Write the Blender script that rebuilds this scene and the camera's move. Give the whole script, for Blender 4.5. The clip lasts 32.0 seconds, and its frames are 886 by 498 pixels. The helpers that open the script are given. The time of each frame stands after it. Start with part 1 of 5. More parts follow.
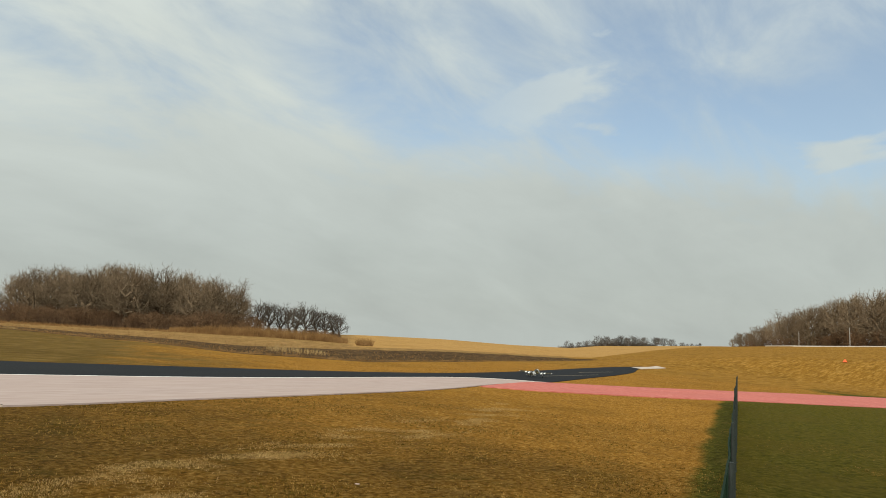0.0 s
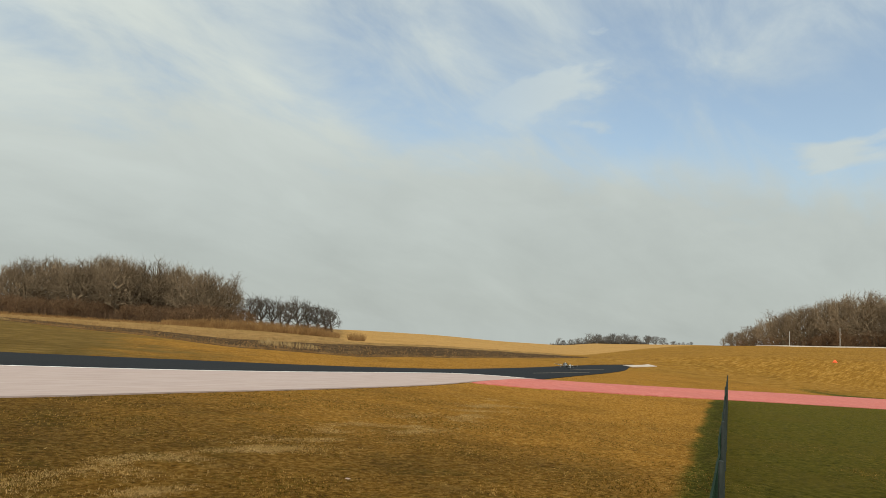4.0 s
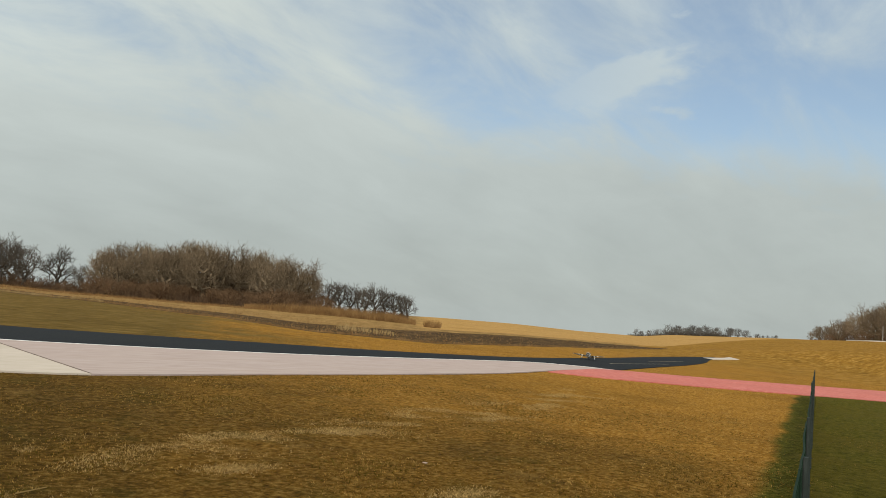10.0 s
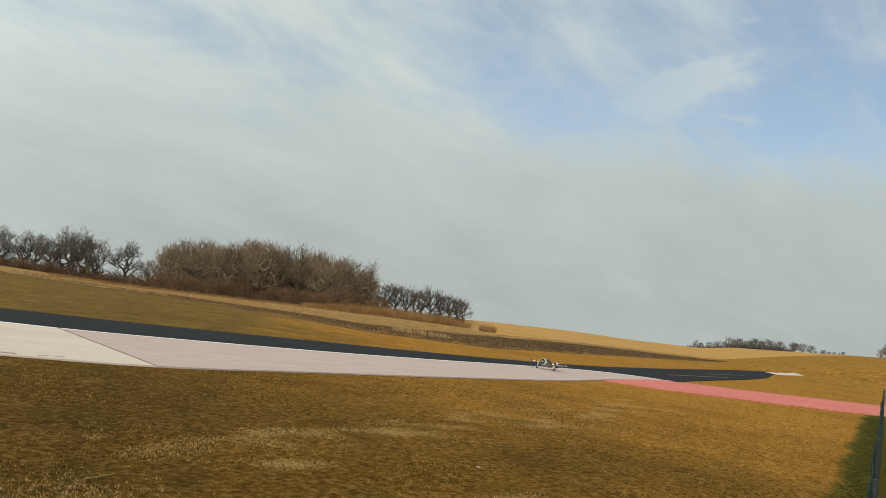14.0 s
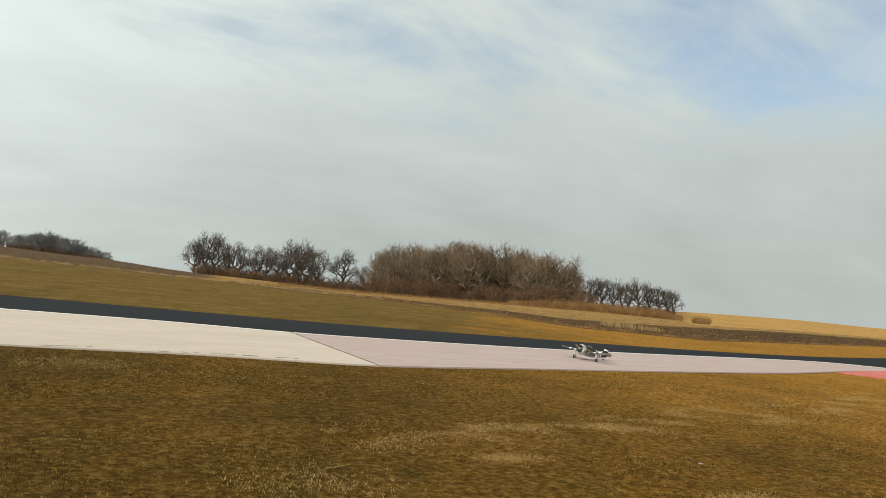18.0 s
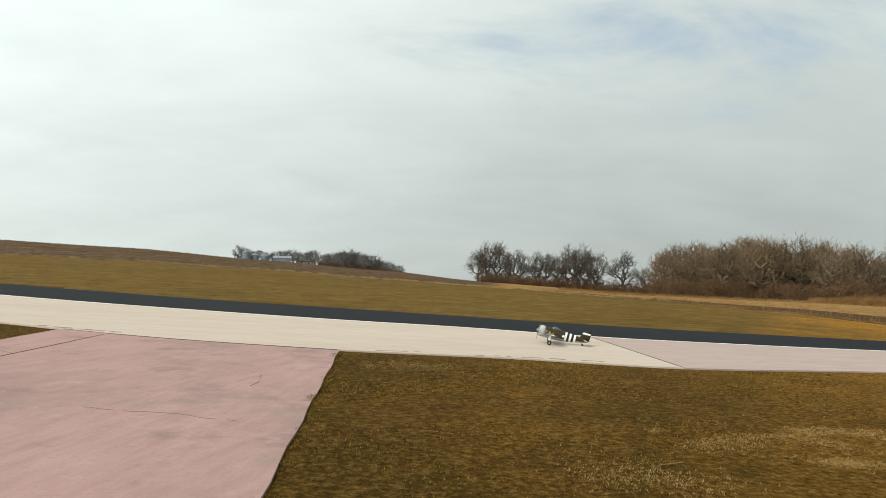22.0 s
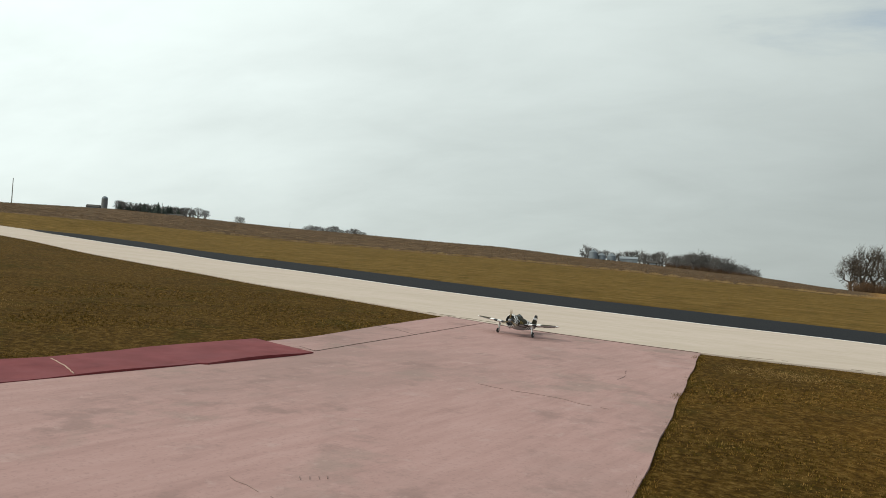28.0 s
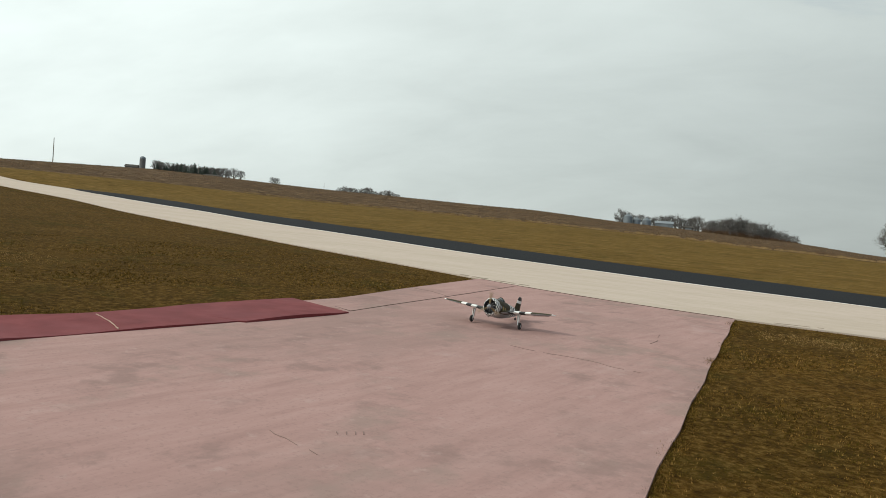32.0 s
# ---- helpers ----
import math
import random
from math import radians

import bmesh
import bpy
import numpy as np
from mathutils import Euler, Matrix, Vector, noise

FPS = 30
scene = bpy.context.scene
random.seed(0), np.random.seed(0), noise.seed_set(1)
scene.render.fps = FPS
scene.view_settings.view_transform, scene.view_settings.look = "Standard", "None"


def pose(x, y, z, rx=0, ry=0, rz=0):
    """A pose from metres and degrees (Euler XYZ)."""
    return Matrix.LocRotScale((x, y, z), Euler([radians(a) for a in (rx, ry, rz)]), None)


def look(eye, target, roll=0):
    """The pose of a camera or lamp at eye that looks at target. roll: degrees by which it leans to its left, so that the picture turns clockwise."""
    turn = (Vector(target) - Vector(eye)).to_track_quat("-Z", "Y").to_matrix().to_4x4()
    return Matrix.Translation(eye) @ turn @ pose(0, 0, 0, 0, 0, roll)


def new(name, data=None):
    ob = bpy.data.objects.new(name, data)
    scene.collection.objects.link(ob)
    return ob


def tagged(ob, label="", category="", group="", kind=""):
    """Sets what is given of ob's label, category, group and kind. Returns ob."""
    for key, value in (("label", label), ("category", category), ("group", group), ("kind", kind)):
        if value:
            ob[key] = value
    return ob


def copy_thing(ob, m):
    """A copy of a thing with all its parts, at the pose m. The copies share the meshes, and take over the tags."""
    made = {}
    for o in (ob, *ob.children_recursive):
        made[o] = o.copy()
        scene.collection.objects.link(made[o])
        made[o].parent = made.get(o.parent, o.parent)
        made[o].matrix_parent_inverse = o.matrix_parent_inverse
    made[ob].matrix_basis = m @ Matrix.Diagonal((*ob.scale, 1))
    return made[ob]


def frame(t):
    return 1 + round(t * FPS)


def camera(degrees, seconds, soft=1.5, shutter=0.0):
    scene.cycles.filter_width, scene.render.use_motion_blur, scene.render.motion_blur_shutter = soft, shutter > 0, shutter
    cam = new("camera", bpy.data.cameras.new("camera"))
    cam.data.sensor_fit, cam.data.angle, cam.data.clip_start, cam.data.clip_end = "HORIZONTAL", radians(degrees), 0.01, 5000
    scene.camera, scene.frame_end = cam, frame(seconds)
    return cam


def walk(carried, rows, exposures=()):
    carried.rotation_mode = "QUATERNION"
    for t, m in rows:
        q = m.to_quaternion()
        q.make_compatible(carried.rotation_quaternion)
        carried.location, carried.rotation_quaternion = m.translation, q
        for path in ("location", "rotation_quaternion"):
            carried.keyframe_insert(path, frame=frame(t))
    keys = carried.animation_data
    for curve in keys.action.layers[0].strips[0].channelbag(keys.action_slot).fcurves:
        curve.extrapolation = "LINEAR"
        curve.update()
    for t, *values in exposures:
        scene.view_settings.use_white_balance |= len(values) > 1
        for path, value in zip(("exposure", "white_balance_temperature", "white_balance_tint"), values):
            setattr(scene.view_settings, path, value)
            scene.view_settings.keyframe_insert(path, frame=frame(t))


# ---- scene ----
cam = camera(58.85, 32.0, soft=0.6, shutter=0.2)
PATH = [
    (0, 0.925, 1.034, 1.657, 95.98, -1.93, -51.49),
    (0.5, 0.944, 1.039, 1.656, 96.08, -1.79, -52.24),
    (1, 0.944, 1.040, 1.656, 96.02, -2.35, -52.78),
    (1.5, 0.955, 1.047, 1.656, 96.63, -2.83, -53.66),
    (2, 0.960, 1.048, 1.656, 96.51, -2.56, -54.42),
    (2.5, 0.950, 1.047, 1.657, 96.23, -2.33, -54.01),
    (3, 0.949, 1.046, 1.657, 96.16, -2.22, -53.65),
    (3.5, 0.935, 1.041, 1.657, 95.95, -2.36, -52.82),
    (5.5, 0.920, 1.036, 1.657, 95.32, -3.02, -50.94),
    (6, 0.938, 1.042, 1.657, 95.08, -2.82, -50.90),
    (6.5, 0.908, 1.031, 1.657, 94.78, -3.08, -50.05),
    (7, 0.898, 1.024, 1.657, 94.61, -2.77, -49.41),
    (7.5, 0.902, 1.023, 1.657, 94.58, -2.95, -49.63),
    (8, 0.916, 1.031, 1.657, 94.64, -3.00, -49.71),
    (8.5, 0.902, 1.025, 1.657, 94.70, -3.21, -49.51),
    (9, 0.893, 1.020, 1.658, 94.55, -3.20, -49.11),
    (9.5, 0.873, 1.016, 1.658, 94.54, -3.47, -47.82),
    (10, 0.864, 1.013, 1.658, 94.53, -3.55, -46.58),
    (10.5, 0.850, 1.011, 1.659, 94.53, -3.37, -46.14),
    (11, 0.860, 1.009, 1.658, 94.38, -3.69, -46.41),
    (11.5, 0.855, 1.001, 1.658, 94.60, -4.17, -46.64),
    (12, 0.856, 1.013, 1.659, 94.25, -4.12, -46.61),
    (12.5, 0.854, 1.008, 1.658, 94.09, -4.23, -46.57),
    (13, 0.831, 1.004, 1.659, 93.81, -4.81, -45.39),
    (13.5, 0.826, 1.011, 1.660, 93.82, -5.28, -43.79),
    (14, 0.835, 1.018, 1.659, 94.49, -5.36, -42.54),
    (14.5, 0.845, 1.019, 1.659, 94.21, -3.71, -40.16),
    (16.5, 0.806, 0.968, 1.659, 93.28, -1.85, -32.41),
    (17, 0.776, 0.977, 1.660, 92.91, -2.92, -31.06),
    (17.5, 0.772, 0.971, 1.660, 92.72, -2.96, -28.20),
    (18, 0.752, 0.950, 1.660, 93.13, -3.09, -27.66),
    (18.5, 0.742, 0.968, 1.661, 92.81, -3.30, -27.43),
    (19, 0.705, 0.962, 1.662, 92.59, -3.96, -25.84),
    (19.5, 0.672, 0.985, 1.664, 92.53, -3.77, -26.65),
    (20, 0.598, 0.992, 1.667, 92.84, -4.33, -25.49),
    (20.5, 0.552, 0.851, 1.663, 91.11, -2.19, -17.97),
    (21, 0.530, 0.790, 1.661, 92.18, -0.06, -14.66),
    (21.5, 0.378, 0.738, 1.665, 92.93, 0.65, -12.46),
    (22, 0.230, 0.630, 1.666, 92.71, -1.02, -7.62),
    (22.5, 0.133, 0.568, 1.667, 91.65, -2.32, -5.27),
    (23, 0.108, 0.532, 1.666, 92.31, -2.06, -0.08),
    (23.5, 0.188, 0.420, 1.659, 92.42, -0.37, 5.91),
    (24, 0.214, 0.364, 1.656, 93.13, 1.03, 7.99),
    (24.5, 0.118, 0.239, 1.655, 92.41, 1.19, 10.18),
    (25, 0.056, 0.128, 1.653, 92.56, -0.98, 12.39),
    (25.5, 0.012, 0.091, 1.653, 92.35, -1.22, 14.25),
    (26, -0.012, 0.105, 1.654, 92.39, -2.06, 15.73),
    (26.5, -0.030, 0.119, 1.656, 92.34, -2.29, 15.93),
    (28.5, 0.003, 0.028, 1.651, 91.27, -3.74, 18.07),
    (29, -0.012, 0.010, 1.651, 90.63, -4.11, 19.05),
    (29.5, -0.007, 0.010, 1.651, 90.46, -3.95, 19.49),
    (30, 0.017, -0.001, 1.649, 90.06, -3.66, 19.11),
    (30.5, 0.006, 0.012, 1.650, 89.61, -4.02, 18.80),
    (31, 0.007, 0.004, 1.650, 89.35, -3.64, 18.79),
    (31.5, 0.006, 0.009, 1.650, 89.22, -3.50, 18.76),
    (32, -0.000, -0.000, 1.650, 88.92, -3.85, 19.59),
]
EXPOSURES = [(0.0, -0.12, 6800, 6), (4.0, -0.12, 6750, 6), (9.0, -0.20, 6650, 6), (14.0, -0.18, 6600, 6), (17.0, -0.14, 6650, 6), (20.0, -0.02, 6700, 6), (24.0, -0.18, 6550, 6), (29.0, -0.38, 6550, 6), (32.0, -0.38, 6550, 6)]
walk(cam, [(r[0], pose(*r[1:])) for r in PATH], EXPOSURES)
# ---- end of camera ----

# ---- world and sun ----
SUN_AZ, SUN_EL = -125.0, 38.0      # degrees from +y towards +x, and above the horizon


def sky_world():
    w = bpy.data.worlds.new("sky")
    w.use_nodes = True
    nt = w.node_tree
    nt.nodes.clear()
    out = nt.nodes.new("ShaderNodeOutputWorld")
    bg = nt.nodes.new("ShaderNodeBackground")
    sky = nt.nodes.new("ShaderNodeTexSky")
    sky.sky_type, sky.sun_disc = "NISHITA", False
    sky.sun_elevation, sky.sun_rotation = radians(SUN_EL), radians(SUN_AZ)
    sky.air_density, sky.dust_density = 1.0, 1.5
    tc = nt.nodes.new("ShaderNodeTexCoord")
    dim = nt.nodes.new("ShaderNodeMix")
    dim.data_type, dim.blend_type = "RGBA", "MULTIPLY"
    dim.inputs[0].default_value = 1.0
    dim.inputs[7].default_value = (0.15, 0.15, 0.15, 1)
    nt.links.new(sky.outputs[0], dim.inputs[6])
    # direction flattened into a cloud sheet: x/(z+k), y/(z+k)
    sep = nt.nodes.new("ShaderNodeSeparateXYZ")
    nt.links.new(tc.outputs["Generated"], sep.inputs[0])

    def m(op, a, b):
        n = nt.nodes.new("ShaderNodeMath")
        n.operation = op
        for i, v in enumerate((a, b)):
            if v is None:
                continue
            if isinstance(v, (int, float)):
                n.inputs[i].default_value = v
            else:
                nt.links.new(v, n.inputs[i])
        return n.outputs[0]

    zz = m("ADD", m("MAXIMUM", sep.outputs[2], 0.0), 0.34)
    cx, cy = m("DIVIDE", sep.outputs[0], zz), m("DIVIDE", sep.outputs[1], zz)
    comb = nt.nodes.new("ShaderNodeCombineXYZ")
    nt.links.new(cx, comb.inputs[0]), nt.links.new(cy, comb.inputs[1])

    def cloud_noise(scale, detail, rough, offset, stretch=(1, 1, 1), turn=0.0):
        mp = nt.nodes.new("ShaderNodeMapping")
        mp.inputs["Location"].default_value = offset
        mp.inputs["Scale"].default_value = stretch
        mp.inputs["Rotation"].default_value = (0, 0, turn)
        nt.links.new(comb.outputs[0], mp.inputs[0])
        n = nt.nodes.new("ShaderNodeTexNoise")
        n.inputs["Scale"].default_value, n.inputs["Detail"].default_value = scale, detail
        n.inputs["Roughness"].default_value, n.inputs["Distortion"].default_value = rough, 0.35
        nt.links.new(mp.outputs[0], n.inputs[0])
        return n.outputs[0]

    def ramp(v, a, b, lo=0.0, hi=1.0):
        n = nt.nodes.new("ShaderNodeMapRange")
        n.interpolation_type = "SMOOTHSTEP"
        nt.links.new(v, n.inputs[0])
        for i, q in enumerate((a, b, lo, hi), 1):
            n.inputs[i].default_value = q
        return n.outputs[0]

    # a closed sheet in the west and low down; broken by blue gaps and small white clouds high in the east
    east = m("ADD", m("MULTIPLY", sep.outputs[0], 1.0), m("MULTIPLY", sep.outputs[1], -0.30))
    low = ramp(sep.outputs[2], 0.05, 0.30, 0.40, 0.0)
    broad = cloud_noise(0.9, 5, 0.55, (3.1, 1.7, 0), (0.9, 1.25, 1), 0.4)
    ragged = cloud_noise(3.0, 8, 0.60, (1.3, 6.2, 0), (0.8, 1.5, 1), 0.5)
    cover = m("ADD", m("ADD", m("MULTIPLY", broad, 0.62), m("MULTIPLY", ragged, 0.48)), low)
    cover = m("SUBTRACT", cover, ramp(east, -0.1, 0.95, -0.14, 0.13))
    mask = ramp(cover, 0.39, 0.67, 0.18, 0.97)
    puffs = ramp(cloud_noise(2.6, 6, 0.50, (4.3, 2.2, 0), (1.5, 0.9, 1), 0.75), 0.50, 0.66, 0.0, 0.80)
    puffs = m("MULTIPLY", puffs, m("MULTIPLY", ramp(east, 0.40, 0.75), ramp(sep.outputs[2], 0.10, 0.20)))
    mask = m("MAXIMUM", mask, puffs)
    # brightness: whiter near the sun and higher up, grey towards the horizon
    sx, sy = math.sin(radians(SUN_AZ)) * math.cos(radians(SUN_EL)), math.cos(radians(SUN_AZ)) * math.cos(radians(SUN_EL))
    near = m("ADD", m("ADD", m("MULTIPLY", sep.outputs[0], sx), m("MULTIPLY", sep.outputs[1], sy)), m("MULTIPLY", sep.outputs[2], math.sin(radians(SUN_EL))))
    lum = m("ADD", ramp(near, -0.75, 0.55, 0.58, 1.36), ramp(sep.outputs[2], 0.02, 0.40, -0.03, 0.10))
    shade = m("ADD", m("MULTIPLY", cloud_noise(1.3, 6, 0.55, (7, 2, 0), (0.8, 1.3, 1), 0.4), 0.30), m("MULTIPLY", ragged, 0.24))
    lum = m("MULTIPLY", lum, m("ADD", m("ADD", shade, m("MULTIPLY", puffs, 0.10)), 0.73))
    col = nt.nodes.new("ShaderNodeCombineColor")
    nt.links.new(m("MULTIPLY", lum, 0.925), col.inputs[0])
    nt.links.new(m("MULTIPLY", lum, 1.005), col.inputs[1])
    nt.links.new(m("MULTIPLY", lum, 1.0), col.inputs[2])
    mix = nt.nodes.new("ShaderNodeMix")
    mix.data_type = "RGBA"
    nt.links.new(mask, mix.inputs[0]), nt.links.new(dim.outputs[2], mix.inputs[6]), nt.links.new(col.outputs[0], mix.inputs[7])
    nt.links.new(mix.outputs[2], bg.inputs[0]), nt.links.new(bg.outputs[0], out.inputs[0])
    bg.inputs[1].default_value = 1.0
    scene.world = w


sky_world()
sun = new("sun", bpy.data.lights.new("sun", "SUN"))
sun.data.energy, sun.data.angle, sun.data.color = 2.4, radians(7.0), (1.0, 0.95, 0.86)
sun.matrix_world = look((-60, 20, 60), (-60 + math.sin(radians(SUN_AZ)) * -1, 20 - math.cos(radians(SUN_AZ)), 60 - math.tan(radians(SUN_EL))))


# ---- materials ----
def material(name, stops, rough=0.9, grain=0.6, scale=1.0, detail=6, bump=0.3, bump_scale=None, big=None, metal=0.0, distance=0.02,
             stretch=(1, 1, 1), random_tint=0.0, spec=0.3, coords="Object", patch=None, span=0.44, turn=0.0, spots=(), island=0.0):
    """stops: colours low to high of the fine grain; big: (scale, colour, amount) stains; patch: (scale, colour, low, high) a mask of another colour."""
    mt = bpy.data.materials.new(name)
    mt.use_nodes = True
    nt = mt.node_tree
    b = nt.nodes["Principled BSDF"]
    tc = nt.nodes.new("ShaderNodeTexCoord")
    mp = nt.nodes.new("ShaderNodeMapping")
    mp.inputs["Scale"].default_value = stretch
    src = tc.outputs[coords]
    if turn:
        tn = nt.nodes.new("ShaderNodeMapping")
        tn.inputs["Rotation"].default_value = (0, 0, radians(turn))
        nt.links.new(src, tn.inputs[0])
        src = tn.outputs[0]
    nt.links.new(src, mp.inputs[0])

    def noise_node(sc, dt, src):
        n = nt.nodes.new("ShaderNodeTexNoise")
        n.inputs["Scale"].default_value, n.inputs["Detail"].default_value, n.inputs["Roughness"].default_value = sc, dt, grain
        nt.links.new(src, n.inputs[0])
        return n.outputs[0]

    fine = noise_node(scale, detail, mp.outputs[0])
    r = nt.nodes.new("ShaderNodeValToRGB")
    e = r.color_ramp.elements
    k = len(stops)
    while len(e) < k:
        e.new(0.5)
    for i, c in enumerate(stops):
        e[i].position = 0.5 if k == 1 else 0.5 + span * (i / (k - 1) - 0.5)
        e[i].color = (*c, 1)
    nt.links.new(fine, r.inputs[0])
    col = r.outputs[0]

    def blend(fac, base, colour, mode="MIX"):
        mx = nt.nodes.new("ShaderNodeMix")
        mx.data_type, mx.blend_type = "RGBA", mode
        nt.links.new(fac, mx.inputs[0]) if not isinstance(fac, float) else setattr(mx.inputs[0], "default_value", fac)
        nt.links.new(base, mx.inputs[6])
        if isinstance(colour, tuple):
            mx.inputs[7].default_value = (*colour, 1)
        else:
            nt.links.new(colour, mx.inputs[7])
        return mx.outputs[2]

    def mapped(v, a, bb, lo, hi):
        n = nt.nodes.new("ShaderNodeMapRange")
        n.interpolation_type = "SMOOTHSTEP"
        nt.links.new(v, n.inputs[0])
        for i, q in enumerate((a, bb, lo, hi), 1):
            n.inputs[i].default_value = q
        return n.outputs[0]

    if big:
        col = blend(mapped(noise_node(big[0], 4, mp.outputs[0]), 0.35, 0.7, 0.0, big[2]), col, big[1])
    for pt in (patch or ()):
        col = blend(mapped(noise_node(pt[0], 5, mp.outputs[0]), pt[2], pt[3], 0.0, pt[4] if len(pt) > 4 else 1.0), col, pt[1])
    for sc, c, lo, hi, amount in spots:
        col = blend(mapped(noise_node(sc, 6, tc.outputs[coords]), lo, hi, 0.0, amount), col, c)
    if island:
        gi = nt.nodes.new("ShaderNodeNewGeometry")
        hv = nt.nodes.new("ShaderNodeHueSaturation")
        nt.links.new(mapped(gi.outputs["Random Per Island"], 0, 1, 1 - island, 1 + island), hv.inputs["Value"])
        nt.links.new(col, hv.inputs["Color"])
        col = hv.outputs[0]
    if random_tint:
        oi = nt.nodes.new("ShaderNodeObjectInfo")
        hs = nt.nodes.new("ShaderNodeHueSaturation")
        nt.links.new(mapped(oi.outputs["Random"], 0, 1, 1 - random_tint, 1 + random_tint), hs.inputs["Value"])
        nt.links.new(col, hs.inputs["Color"])
        col = hs.outputs[0]
    nt.links.new(col, b.inputs["Base Color"])
    b.inputs["Roughness"].default_value, b.inputs["Metallic"].default_value = rough, metal
    b.inputs["Specular IOR Level"].default_value = spec
    if bump:
        bp = nt.nodes.new("ShaderNodeBump")
        bp.inputs["Strength"].default_value, bp.inputs["Distance"].default_value = bump, distance
        nt.links.new(noise_node(bump_scale or scale * 3, 4, mp.outputs[0]), bp.inputs["Height"])
        nt.links.new(bp.outputs[0], b.inputs["Normal"])
    return mt


def ramp_node(nt, value, stops, span):
    r = nt.nodes.new("ShaderNodeValToRGB")
    e = r.color_ramp.elements
    while len(e) < len(stops):
        e.new(0.5)
    for i, c in enumerate(stops):
        e[i].position = 0.5 + span * (i / (len(stops) - 1) - 0.5)
        e[i].color = (*c, 1)
    nt.links.new(value, r.inputs[0])
    return r.outputs[0]


# cover: name, colours of its grain, which grain (0 grass blades, 1 mown streaks, 2 clods and stalks)
COVERS = [
    ("lawn", [(0.070, 0.031, 0.0035), (0.275, 0.123, 0.016), (0.48, 0.27, 0.072)], 0),
    ("olive_lawn", [(0.014, 0.0075, 0.001), (0.070, 0.0365, 0.0055), (0.18, 0.106, 0.030)], 0),
    ("far_lawn", [(0.092, 0.053, 0.012), (0.136, 0.081, 0.020), (0.195, 0.122, 0.036)], 3),
    ("green_and_shaded_lawn", [(0.016, 0.016, 0.0015), (0.060, 0.054, 0.005), (0.15, 0.115, 0.025)], 0),
    ("mown_lawn", [(0.12, 0.052, 0.006), (0.25, 0.121, 0.018), (0.42, 0.235, 0.062)], 1),
    ("stubble", [(0.018, 0.010, 0.006), (0.088, 0.054, 0.030), (0.27, 0.180, 0.100)], 2),
    ("tan_weeds", [(0.11, 0.058, 0.020), (0.27, 0.152, 0.052), (0.42, 0.255, 0.10)], 2),
    ("gold_field", [(0.28, 0.148, 0.044), (0.40, 0.222, 0.072), (0.48, 0.285, 0.105)], 1),
    ("soil", [(0.026, 0.014, 0.006), (0.070, 0.039, 0.017), (0.17, 0.102, 0.043)], 2)]


